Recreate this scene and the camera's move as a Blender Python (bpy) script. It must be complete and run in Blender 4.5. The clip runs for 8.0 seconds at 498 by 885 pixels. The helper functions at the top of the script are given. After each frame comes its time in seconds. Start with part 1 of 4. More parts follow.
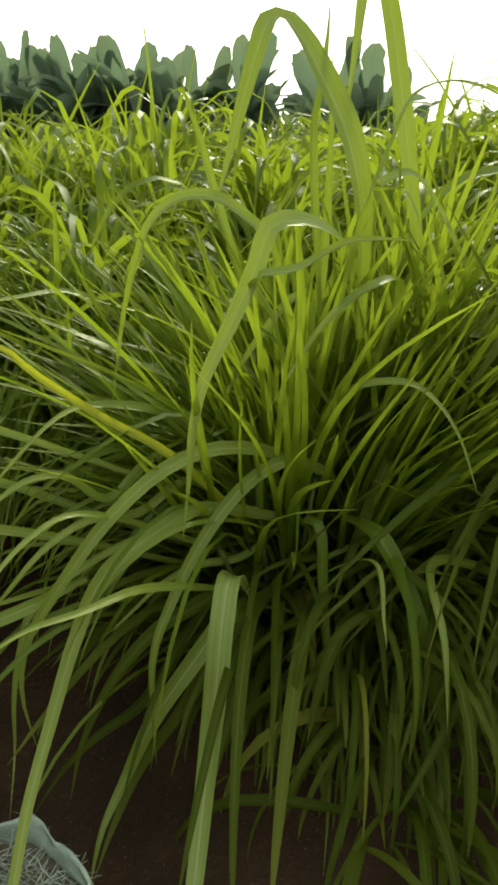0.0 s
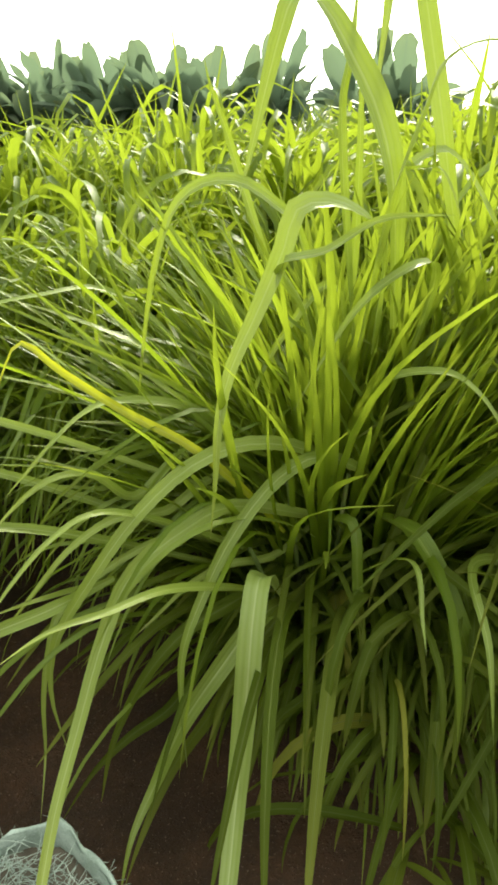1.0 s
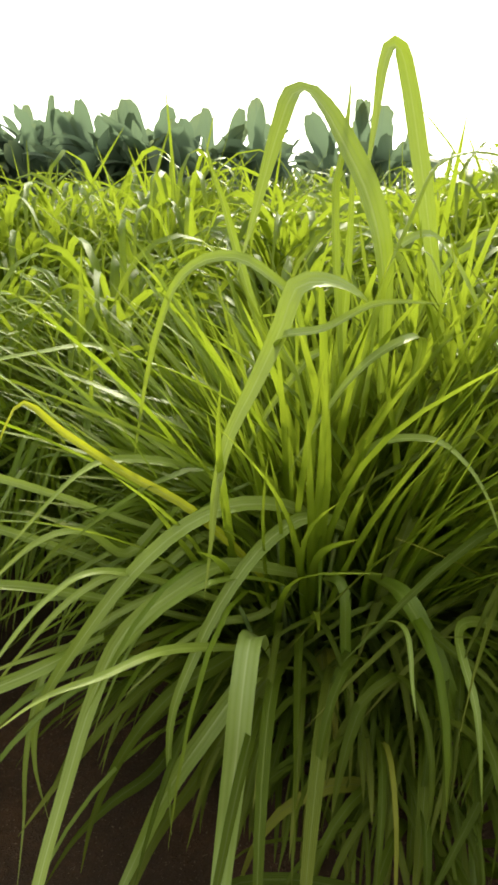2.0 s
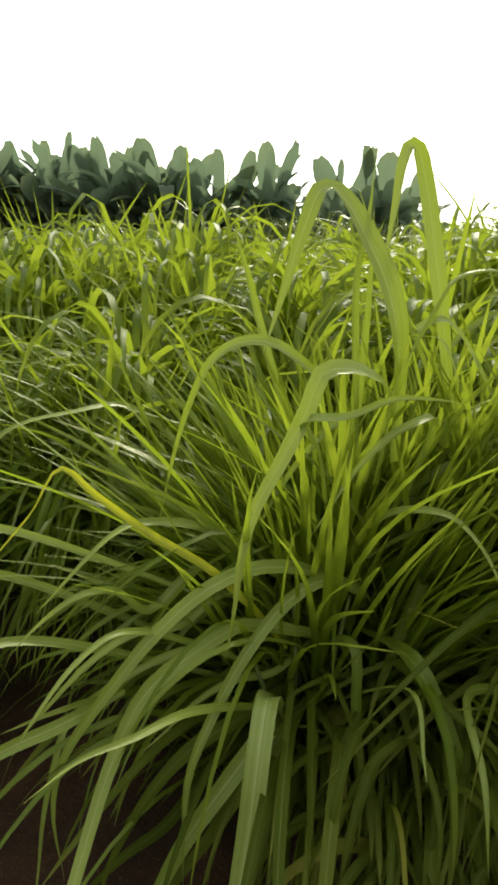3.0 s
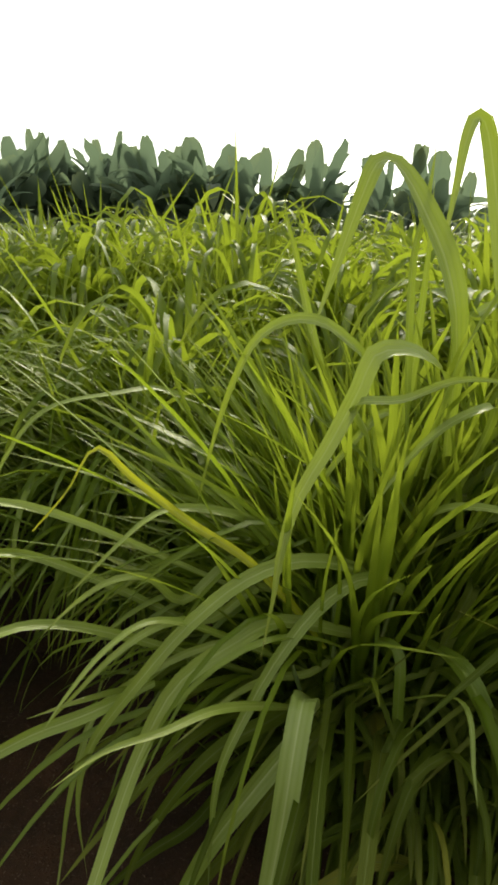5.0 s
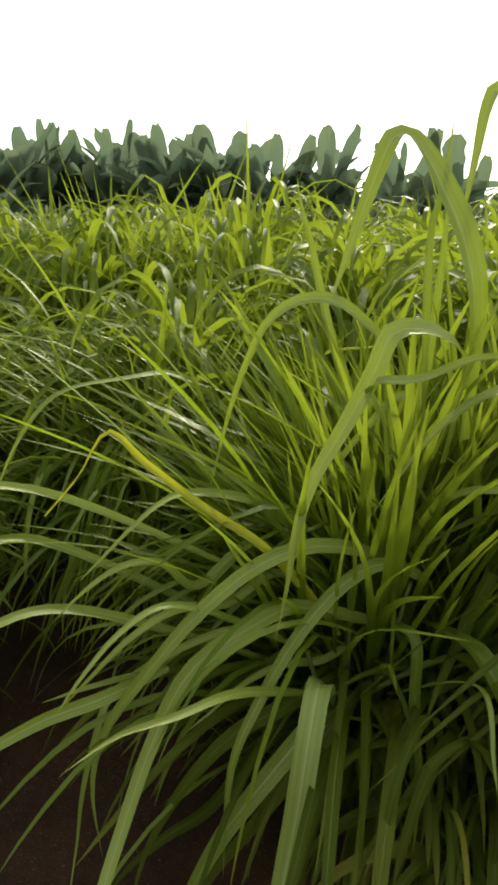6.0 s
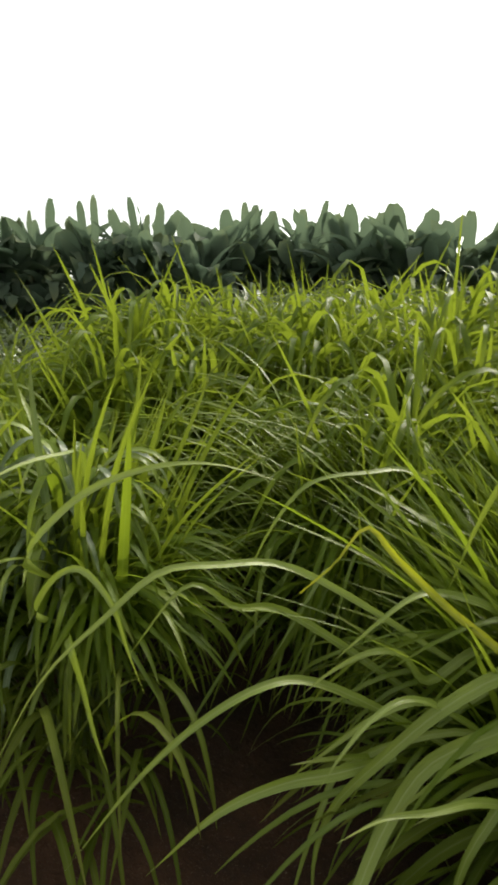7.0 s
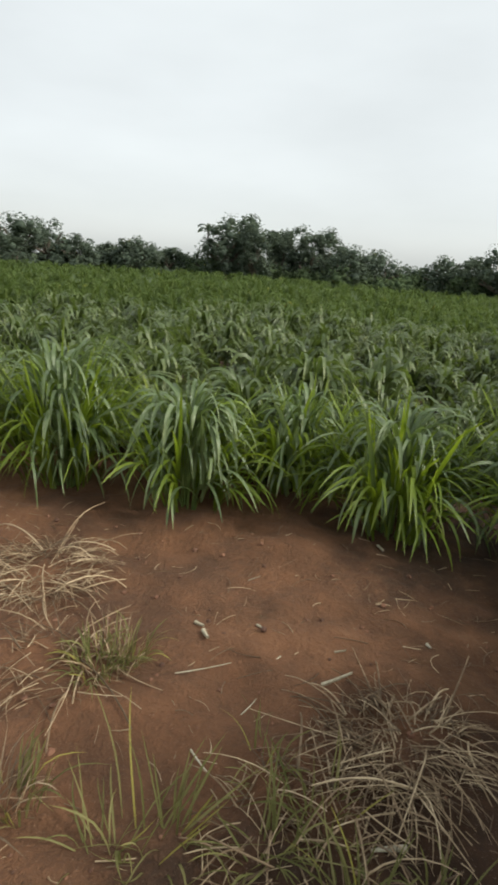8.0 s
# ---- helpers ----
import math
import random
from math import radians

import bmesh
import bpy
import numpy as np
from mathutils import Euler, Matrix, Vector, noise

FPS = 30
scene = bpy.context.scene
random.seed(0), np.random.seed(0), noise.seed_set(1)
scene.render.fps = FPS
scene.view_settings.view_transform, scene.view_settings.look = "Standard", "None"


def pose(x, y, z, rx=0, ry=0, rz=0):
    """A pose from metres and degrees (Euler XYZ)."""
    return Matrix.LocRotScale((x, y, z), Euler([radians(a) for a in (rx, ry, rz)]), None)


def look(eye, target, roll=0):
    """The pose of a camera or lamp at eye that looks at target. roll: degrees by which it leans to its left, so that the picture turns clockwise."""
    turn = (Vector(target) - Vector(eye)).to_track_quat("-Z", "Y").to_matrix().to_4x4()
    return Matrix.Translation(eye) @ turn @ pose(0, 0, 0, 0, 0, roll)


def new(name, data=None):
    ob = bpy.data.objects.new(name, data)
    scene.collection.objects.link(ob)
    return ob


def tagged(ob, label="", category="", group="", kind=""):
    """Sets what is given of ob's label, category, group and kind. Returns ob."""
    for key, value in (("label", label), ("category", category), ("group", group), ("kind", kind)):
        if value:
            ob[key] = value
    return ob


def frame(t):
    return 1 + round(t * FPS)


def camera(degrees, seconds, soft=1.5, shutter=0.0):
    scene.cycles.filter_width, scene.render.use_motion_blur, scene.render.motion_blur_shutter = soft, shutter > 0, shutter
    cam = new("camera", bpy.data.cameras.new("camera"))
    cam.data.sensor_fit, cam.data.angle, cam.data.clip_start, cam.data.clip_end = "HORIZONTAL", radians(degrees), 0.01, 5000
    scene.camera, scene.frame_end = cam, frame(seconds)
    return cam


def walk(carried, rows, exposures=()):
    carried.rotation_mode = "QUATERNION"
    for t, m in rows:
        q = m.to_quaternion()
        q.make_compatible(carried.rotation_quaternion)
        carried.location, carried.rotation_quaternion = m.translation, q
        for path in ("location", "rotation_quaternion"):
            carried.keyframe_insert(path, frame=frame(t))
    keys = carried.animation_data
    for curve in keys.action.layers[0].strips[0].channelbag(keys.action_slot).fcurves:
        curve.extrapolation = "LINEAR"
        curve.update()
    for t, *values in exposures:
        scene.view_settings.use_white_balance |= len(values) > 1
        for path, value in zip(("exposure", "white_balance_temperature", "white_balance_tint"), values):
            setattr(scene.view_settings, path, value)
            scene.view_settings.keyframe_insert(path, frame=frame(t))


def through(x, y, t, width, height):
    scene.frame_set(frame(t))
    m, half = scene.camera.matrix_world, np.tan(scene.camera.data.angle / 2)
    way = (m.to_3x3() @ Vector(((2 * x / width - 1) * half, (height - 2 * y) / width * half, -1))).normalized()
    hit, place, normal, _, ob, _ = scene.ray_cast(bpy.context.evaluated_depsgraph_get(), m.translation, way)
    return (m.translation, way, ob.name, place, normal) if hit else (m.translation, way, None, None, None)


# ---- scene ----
cam = camera(46.95, 8.0, soft=3.2, shutter=0.04)
# seconds, place, heading, pitch, lean
ROWS = [
    (0.0, 0.005, -0.006, 1.426, 0.01, -25.72, -1.44),
    (0.5, 0.022, 0.029, 1.390, 2.44, -28.05, -1.06),
    (1.0, 0.016, 0.030, 1.398, 3.84, -25.77, 0.88),
    (1.5, 0.003, 0.042, 1.383, 1.48, -24.28, -0.45),
    (2.0, -0.021, 0.010, 1.446, 1.26, -21.39, -1.35),
    (3.5, -0.088, -0.036, 1.565, 2.09, -18.49, -4.60),
    (4.0, -0.085, -0.021, 1.546, 5.21, -19.10, -3.92),
    (4.5, -0.086, 0.000, 1.521, 5.20, -18.33, -3.85),
    (6.0, -0.090, 0.030, 1.479, 6.48, -19.71, -3.14),
    (6.5, -0.093, -0.006, 1.513, 9.58, -16.43, -2.36),
    (6.8, -0.175, -0.118, 1.573, 12.07, -15.76, -5.21),
    (6.9, -0.216, -0.138, 1.592, 17.00, -15.55, -4.64),
    (7.0, -0.279, -0.145, 1.594, 23.08, -14.76, -4.13),
    (7.1, -0.342, -0.155, 1.582, 29.37, -13.88, -5.06),
    (7.2, -0.391, -0.184, 1.581, 36.64, -13.77, -5.98),
    (7.3, -0.416, -0.223, 1.580, 43.30, -13.82, -6.22),
    (7.4, -0.432, -0.243, 1.580, 50.47, -14.28, -5.69),
    (7.5, -0.459, -0.274, 1.577, 58.77, -14.85, -4.63),
    (7.6, -0.474, -0.296, 1.569, 68.19, -14.62, -3.19),
    (7.7, -0.485, -0.329, 1.566, 76.49, -14.40, -2.73),
    (7.8, -0.504, -0.384, 1.565, 84.37, -15.07, -2.84),
    (7.9, -0.515, -0.434, 1.555, 92.33, -16.67, -2.96),
    (8.0, -0.519, -0.473, 1.536, 99.43, -17.11, -3.61),
]
EXPOSURES = [
    (0.0, 0.22, 7300, -4), (0.3, 1.10, 7200, -2), (1.2, 1.12, 7200, -1), (1.7, 0.97, 7250, 0), (2.2, 0.72, 7250, 2), (3.5, 0.20, 7150, 5),
    (6.5, 0.17, 7100, 6), (7.0, -0.02, 6800, 8), (7.3, -0.50, 6500, 10), (7.6, -0.50, 6500, 10), (8.0, -0.14, 6500, 8),
]
walk(cam, [(t, pose(x, y, z, 90 + p, 0, h) @ pose(0, 0, 0, 0, 0, -r)) for t, x, y, z, h, p, r in ROWS], EXPOSURES)

# ------------------------------------------------------------------ light
SUN_AZ, SUN_EL = radians(-8.0), radians(35.0)      # heading from +y towards -x, height
sun = new("sun", bpy.data.lights.new("sun", "SUN"))
sun.data.energy, sun.data.angle, sun.data.color = 4.0, radians(9), (1.0, 0.95, 0.82)
sun_way = Vector((-math.sin(SUN_AZ) * math.cos(SUN_EL), math.cos(SUN_AZ) * math.cos(SUN_EL), math.sin(SUN_EL)))
sun.matrix_world = look(sun_way * 50, (0, 0, 0))

world = bpy.data.worlds.new("hazy_sky")
scene.world = world
world.use_nodes = True
wn, wl = world.node_tree.nodes, world.node_tree.links
wn.clear()
sky = wn.new("ShaderNodeTexSky")
sky.sky_type, sky.sun_disc = "NISHITA", False
sky.sun_elevation, sky.sun_rotation = SUN_EL, -SUN_AZ
sky.air_density, sky.dust_density, sky.ozone_density = 1.0, 1.6, 1.0
grey = wn.new("ShaderNodeHueSaturation")
grey.inputs["Saturation"].default_value = 0.22
where = wn.new("ShaderNodeTexCoord")
stretch = wn.new("ShaderNodeMapping")
stretch.inputs["Scale"].default_value = (1.0, 1.0, 3.2)
cloud = wn.new("ShaderNodeTexNoise")
cloud.inputs["Scale"].default_value, cloud.inputs["Detail"].default_value = 2.2, 4.0
soft_cloud = wn.new("ShaderNodeMapRange")
soft_cloud.inputs["From Min"].default_value, soft_cloud.inputs["From Max"].default_value = 0.3, 0.7
soft_cloud.inputs["To Min"].default_value, soft_cloud.inputs["To Max"].default_value = 0.94, 1.06
veil = wn.new("ShaderNodeMix")
veil.data_type, veil.blend_type = "RGBA", "MULTIPLY"
veil.inputs["Factor"].default_value = 1.0
glow = wn.new("ShaderNodeBackground")
glow.inputs["Strength"].default_value = 0.11
wout = wn.new("ShaderNodeOutputWorld")
wl.new(sky.outputs["Color"], grey.inputs["Color"])
wl.new(where.outputs["Generated"], stretch.inputs["Vector"])
wl.new(stretch.outputs["Vector"], cloud.inputs["Vector"])
wl.new(cloud.outputs["Fac"], soft_cloud.inputs["Value"])
wl.new(grey.outputs["Color"], veil.inputs["A"])
wl.new(soft_cloud.outputs["Result"], veil.inputs["B"])
wl.new(veil.outputs["Result"], glow.inputs["Color"])
overcast = wn.new("ShaderNodeBackground")          # even high cloud under the clear-sky glow
tone = wn.new("ShaderNodeMix")
tone.data_type, tone.blend_type = "RGBA", "MULTIPLY"
tone.inputs["Factor"].default_value = 1.0
tone.inputs["A"].default_value = (0.93, 0.985, 0.985, 1)
height_of = wn.new("ShaderNodeSeparateXYZ")
wl.new(where.outputs["Generated"], height_of.inputs["Vector"])
dome = wn.new("ShaderNodeMapRange")                  # an overcast sky is three times as bright overhead as at the horizon
dome.inputs["From Min"].default_value, dome.inputs["From Max"].default_value = 0.0, 1.0
dome.inputs["To Min"].default_value, dome.inputs["To Max"].default_value = 0.425, 0.92
wl.new(height_of.outputs["Z"], dome.inputs["Value"])
rear_dim = wn.new("ShaderNodeMapRange")               # and dimmed opposite the sun, out of view, to darken the clumps' fronts
rear_dim.interpolation_type = "SMOOTHSTEP"
rear_dim.inputs["From Min"].default_value, rear_dim.inputs["From Max"].default_value = -1.0, -0.3
rear_dim.inputs["To Min"].default_value, rear_dim.inputs["To Max"].default_value = 0.45, 1.0
wl.new(height_of.outputs["Y"], rear_dim.inputs["Value"])
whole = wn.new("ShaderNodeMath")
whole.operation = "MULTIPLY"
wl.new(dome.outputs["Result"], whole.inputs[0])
wl.new(rear_dim.outputs["Result"], whole.inputs[1])
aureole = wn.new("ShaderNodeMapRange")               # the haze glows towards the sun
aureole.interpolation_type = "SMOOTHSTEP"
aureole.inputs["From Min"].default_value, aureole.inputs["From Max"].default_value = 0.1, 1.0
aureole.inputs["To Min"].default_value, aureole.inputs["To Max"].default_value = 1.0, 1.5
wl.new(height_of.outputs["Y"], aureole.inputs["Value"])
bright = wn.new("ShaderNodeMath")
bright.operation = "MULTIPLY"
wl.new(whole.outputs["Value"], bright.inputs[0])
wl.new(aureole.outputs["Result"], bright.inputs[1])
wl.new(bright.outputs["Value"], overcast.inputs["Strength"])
wl.new(soft_cloud.outputs["Result"], tone.inputs["B"])
wl.new(tone.outputs["Result"], overcast.inputs["Color"])
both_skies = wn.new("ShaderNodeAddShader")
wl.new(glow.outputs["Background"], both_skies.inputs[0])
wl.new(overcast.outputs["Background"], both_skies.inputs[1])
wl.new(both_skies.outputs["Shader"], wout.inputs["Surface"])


# ------------------------------------------------------------------ materials
class Nodes:
    """Short hand for building one node material."""

    def __init__(self, name):
        self.mat = bpy.data.materials.new(name)
        self.mat.use_nodes = True
        self.tree = self.mat.node_tree
        self.tree.nodes.clear()
        self.out = self.add("ShaderNodeOutputMaterial")

    def add(self, kind, **values):
        node = self.tree.nodes.new(kind)
        for key, value in values.items():
            socket = node.inputs[key.replace("_", " ")]
            if isinstance(value, bpy.types.NodeSocket):
                self.tree.links.new(value, socket)
            else:
                socket.default_value = value
        return node

    def math(self, op, a, b=0.0, clamp=False):
        node = self.tree.nodes.new("ShaderNodeMath")
        node.operation, node.use_clamp = op, clamp
        for i, v in enumerate((a, b)):
            if isinstance(v, bpy.types.NodeSocket):
                self.tree.links.new(v, node.inputs[i])
            else:
                node.inputs[i].default_value = v
        return node.outputs[0]

    def mix(self, fac, a, b, blend="MIX"):
        node = self.tree.nodes.new("ShaderNodeMix")
        node.data_type, node.blend_type = "RGBA", blend
        for key, v in (("Factor", fac), ("A", a), ("B", b)):
            if isinstance(v, bpy.types.NodeSocket):
                self.tree.links.new(v, node.inputs[key])
            else:
                node.inputs[key].default_value = v if key == "Factor" else (*v, 1)
        return node.outputs["Result"]

    def ramp(self, fac, *stops):
        node = self.tree.nodes.new("ShaderNodeValToRGB")
        els = node.color_ramp.elements
        while len(els) < len(stops):
            els.new(0.5)
        for el, (at, col) in zip(els, stops):
            el.position, el.color = at, (*col, 1)
        self.tree.links.new(fac, node.inputs["Fac"])
        return node.outputs["Color"]

    def noise(self, scale, detail=4.0, vector=None, rough=0.55):
        node = self.add("ShaderNodeTexNoise", Scale=scale, Detail=detail, Roughness=rough)
        if vector is None:
            vector = self.add("ShaderNodeTexCoord").outputs["Object"]
        self.tree.links.new(vector, node.inputs["Vector"])
        return node.outputs["Fac"]

    def bump(self, height, strength, distance):
        return self.add("ShaderNodeBump", Height=height, Strength=strength, Distance=distance).outputs["Normal"]

    def done(self, shader):
        self.tree.links.new(shader, self.out.inputs["Surface"])
        return self.mat


def leaf_material(name, dark, fresh, pale, rib, through, sheer=0.54, gloss=0.48, veins=7.0, dry=0.004, shine=0.13):
    """A thin leaf: u runs across (rib at 0.5), v from base to tip."""
    n = Nodes(name)
    uv = n.add("ShaderNodeUVMap").outputs["UV"]
    xyz = n.add("ShaderNodeSeparateXYZ", Vector=uv)
    u, v = xyz.outputs["X"], xyz.outputs["Y"]
    own = n.math("FRACT", n.math("ADD", n.add("ShaderNodeObjectInfo").outputs["Random"],
                                 n.add("ShaderNodeNewGeometry").outputs["Random Per Island"]))
    base = n.ramp(own, (0.0, dark), (0.55, fresh), (0.93, pale), (1.0 - dry * 0.3, pale), (1.0, (0.42, 0.36, 0.06)))
    patch = n.noise(9.0, 3.0)
    base = n.mix(n.math("MULTIPLY", patch, 0.35), base, dark)
    tip = n.math("MULTIPLY", n.math("POWER", v, 7.0), n.math("MULTIPLY", own, 0.55))
    base = n.mix(tip, base, (0.33, 0.30, 0.07))
    off = n.math("ABSOLUTE", n.math("SUBTRACT", u, 0.5))
    ribbing = n.math("SINE", n.math("MULTIPLY", u, veins * 6.2832))
    base = n.mix(n.math("MULTIPLY", n.math("ADD", ribbing, 1.0), 0.20), base, pale)
    is_rib = n.math("SUBTRACT", 1.0, n.math("MULTIPLY", off, 16.0), clamp=True)
    base = n.mix(n.math("MULTIPLY", is_rib, 0.75), base, rib)
    lit = n.mix(0.72, base, through)
    lit = n.mix(n.math("MULTIPLY", n.math("ADD", ribbing, 1.0), 0.10), lit, dark)
    lit = n.mix(n.math("MULTIPLY", is_rib, 0.6), lit, dark)
    nb = n.bump(ribbing, 0.25, 0.001)
    body = n.add("ShaderNodeBsdfPrincipled", Base_Color=base, Roughness=gloss, Normal=nb)
    body.inputs["Specular IOR Level"].default_value = shine
    sheet = n.add("ShaderNodeBsdfTranslucent", Color=lit, Normal=nb)
    both = n.tree.nodes.new("ShaderNodeMixShader")
    both.inputs[0].default_value = sheer
    n.tree.links.new(body.outputs[0], both.inputs[1])
    n.tree.links.new(sheet.outputs[0], both.inputs[2])
    return n.done(both.outputs[0])


def plain_material(name, stops, scale=8.0, rough=0.8, bump=0.4, depth=0.01, fine=60.0, own=0.25):
    n = Nodes(name)
    coarse = n.noise(scale, 5.0)
    grain = n.noise(fine, 4.0)
    which = n.math("FRACT", n.math("ADD", n.add("ShaderNodeObjectInfo").outputs["Random"],
                                   n.add("ShaderNodeNewGeometry").outputs["Random Per Island"]))
    fac = n.math("ADD", n.math("ADD", n.math("MULTIPLY", coarse, 0.9), n.math("MULTIPLY", n.math("SUBTRACT", grain, 0.5), 0.5)),
                 n.math("MULTIPLY", n.math("SUBTRACT", which, 0.5), own), clamp=True)
    col = n.ramp(fac, *stops)
    nb = n.bump(n.math("ADD", coarse, n.math("MULTIPLY", grain, 0.4)), bump, depth)
    return n.done(n.add("ShaderNodeBsdfPrincipled", Base_Color=col, Roughness=rough, Normal=nb).outputs[0])


def soil_material():
    n = Nodes("red_soil")
    big, mid, fine, grit = n.noise(0.9, 5.0), n.noise(5.0, 6.0), n.noise(38.0, 5.0, rough=0.7), n.noise(190.0, 3.0)
    fac = n.math("ADD", n.math("MULTIPLY", big, 0.55), n.math("ADD", n.math("MULTIPLY", mid, 0.3), n.math("MULTIPLY", fine, 0.2)), clamp=True)
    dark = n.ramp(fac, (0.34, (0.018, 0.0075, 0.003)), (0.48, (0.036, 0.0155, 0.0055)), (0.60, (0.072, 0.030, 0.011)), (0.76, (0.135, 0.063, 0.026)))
    lighter_soil = n.ramp(fac, (0.32, (0.044, 0.021, 0.010)), (0.46, (0.096, 0.043, 0.019)), (0.58, (0.167, 0.074, 0.033)), (0.74, (0.266, 0.133, 0.065)))
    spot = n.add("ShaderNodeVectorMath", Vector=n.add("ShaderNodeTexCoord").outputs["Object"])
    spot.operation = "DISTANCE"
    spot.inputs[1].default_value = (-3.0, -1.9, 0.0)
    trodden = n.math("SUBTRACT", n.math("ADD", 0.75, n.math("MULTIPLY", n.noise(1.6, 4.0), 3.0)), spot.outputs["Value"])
    col = n.mix(n.math("MULTIPLY", trodden, 1.6, clamp=True), dark, lighter_soil)                # a patch of redder soil; the darker ramp also holds the clumps' shade
    col = n.mix(n.math("MULTIPLY", n.math("GREATER_THAN", grit, 0.66), 0.35), col, (0.38, 0.27, 0.19))
    where_at = n.add("ShaderNodeTexCoord").outputs["Object"]
    away = n.add("ShaderNodeVectorMath", Vector=where_at)
    away.operation = "LENGTH"
    cover = n.math("MULTIPLY", n.math("SUBTRACT", n.math("ADD", away.outputs["Value"], n.math("MULTIPLY", big, 6.0)), 14.0), 0.2, clamp=True)
    col = n.mix(cover, col, (0.052, 0.080, 0.022))
    h = n.math("ADD", n.math("MULTIPLY", mid, 0.7), n.math("ADD", n.math("MULTIPLY", fine, 0.45), n.math("MULTIPLY", grit, 0.12)))
    return n.done(n.add("ShaderNodeBsdfPrincipled", Base_Color=col, Roughness=0.95, Normal=n.bump(h, 1.0, 0.045)).outputs[0])


GRASS = leaf_material("grass_leaf", (0.056, 0.104, 0.007), (0.100, 0.165, 0.010), (0.152, 0.222, 0.014), (0.30, 0.37, 0.055), (0.330, 0.400, 0.034), sheer=0.56, gloss=0.46, shine=0.24)
YELLOWING = leaf_material("yellowing_leaf", (0.24, 0.28, 0.016), (0.33, 0.35, 0.02), (0.48, 0.45, 0.07), (0.52, 0.52, 0.16), (0.58, 0.60, 0.02), sheer=0.46, gloss=0.4, dry=0.02, shine=0.3)
WEED = leaf_material("weed_leaf", (0.065, 0.075, 0.022), (0.13, 0.135, 0.042), (0.28, 0.25, 0.11), (0.32, 0.29, 0.15), (0.26, 0.26, 0.06), sheer=0.35, dry=0.6)
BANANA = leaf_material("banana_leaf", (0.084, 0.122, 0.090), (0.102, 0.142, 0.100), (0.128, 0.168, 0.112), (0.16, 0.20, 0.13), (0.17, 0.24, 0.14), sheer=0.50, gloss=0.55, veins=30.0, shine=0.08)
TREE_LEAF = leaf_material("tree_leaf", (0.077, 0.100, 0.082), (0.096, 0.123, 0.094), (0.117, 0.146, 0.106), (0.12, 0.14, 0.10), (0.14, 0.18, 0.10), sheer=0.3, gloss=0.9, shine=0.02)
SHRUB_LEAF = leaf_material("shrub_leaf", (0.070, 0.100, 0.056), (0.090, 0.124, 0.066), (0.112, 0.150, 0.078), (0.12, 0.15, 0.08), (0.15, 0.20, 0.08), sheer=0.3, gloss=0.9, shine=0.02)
SHEEN = leaf_material("sheen_leaf", (0.082, 0.128, 0.014), (0.128, 0.188, 0.020), (0.200, 0.270, 0.032), (0.33, 0.40, 0.08), (0.335, 0.445, 0.022), sheer=0.47, gloss=0.38, shine=0.42)
WAXY_SHEEN = leaf_material("waxy_sheen_leaf", (0.142, 0.196, 0.024), (0.200, 0.262, 0.040), (0.280, 0.345, 0.074), (0.42, 0.48, 0.16), (0.31, 0.40, 0.020), sheer=0.36, gloss=0.40, shine=0.46, veins=5.0)
SHADED = leaf_material("shaded_leaf", (0.040, 0.064, 0.006), (0.070, 0.101, 0.009), (0.118, 0.144, 0.022), (0.22, 0.26, 0.07), (0.215, 0.280, 0.012), sheer=0.46, gloss=0.55, shine=0.10, dry=0.10)
SLOPE = leaf_material("slope_leaf", (0.034, 0.058, 0.013), (0.064, 0.098, 0.026), (0.150, 0.190, 0.078), (0.28, 0.33, 0.16), (0.18, 0.245, 0.030), sheer=0.36, gloss=0.38, shine=0.48)
PALE = leaf_material("pale_hanging_leaf", (0.056, 0.092, 0.030), (0.098, 0.145, 0.054), (0.18, 0.235, 0.115), (0.33, 0.37, 0.22), (0.22, 0.30, 0.05), sheer=0.34, gloss=0.36, shine=0.5)
BROAD_LIT = leaf_material("broad_lit_leaf", (0.210, 0.275, 0.056), (0.255, 0.320, 0.080), (0.33, 0.39, 0.13), (0.46, 0.51, 0.22), (0.30, 0.40, 0.030), sheer=0.28, gloss=0.38, shine=0.48, veins=4.0)
FAR = leaf_material("far_grass_leaf", (0.048, 0.078, 0.022), (0.070, 0.104, 0.030), (0.104, 0.142, 0.046), (0.15, 0.18, 0.075), (0.17, 0.23, 0.035), sheer=0.36, gloss=0.6, shine=0.10)
SOIL = soil_material()
STEM = plain_material("grass_stem", ((0.2, (0.07, 0.11, 0.025)), (0.55, (0.15, 0.20, 0.05)), (0.85, (0.30, 0.27, 0.12))), scale=12.0, rough=0.55, depth=0.003)
STRAW = plain_material("dry_straw", ((0.2, (0.110, 0.070, 0.038)), (0.5, (0.25, 0.170, 0.098)), (0.85, (0.50, 0.385, 0.245))), scale=6.0, rough=0.7, depth=0.002, own=0.7)
BARK = plain_material("bark", ((0.25, (0.05, 0.038, 0.028)), (0.7, (0.15, 0.12, 0.09))), scale=4.0, depth=0.03)
PSEUDOSTEM = plain_material("banana_stem", ((0.25, (0.06, 0.07, 0.03)), (0.5, (0.13, 0.15, 0.06)), (0.8, (0.22, 0.18, 0.09))), scale=5.0, rough=0.6)
SACKING = plain_material("white_sacking", ((0.2, (0.20, 0.25, 0.21)), (0.5, (0.36, 0.42, 0.37)), (0.85, (0.55, 0.60, 0.54))), scale=14.0, rough=0.6, bump=0.5, depth=0.004, fine=220.0)
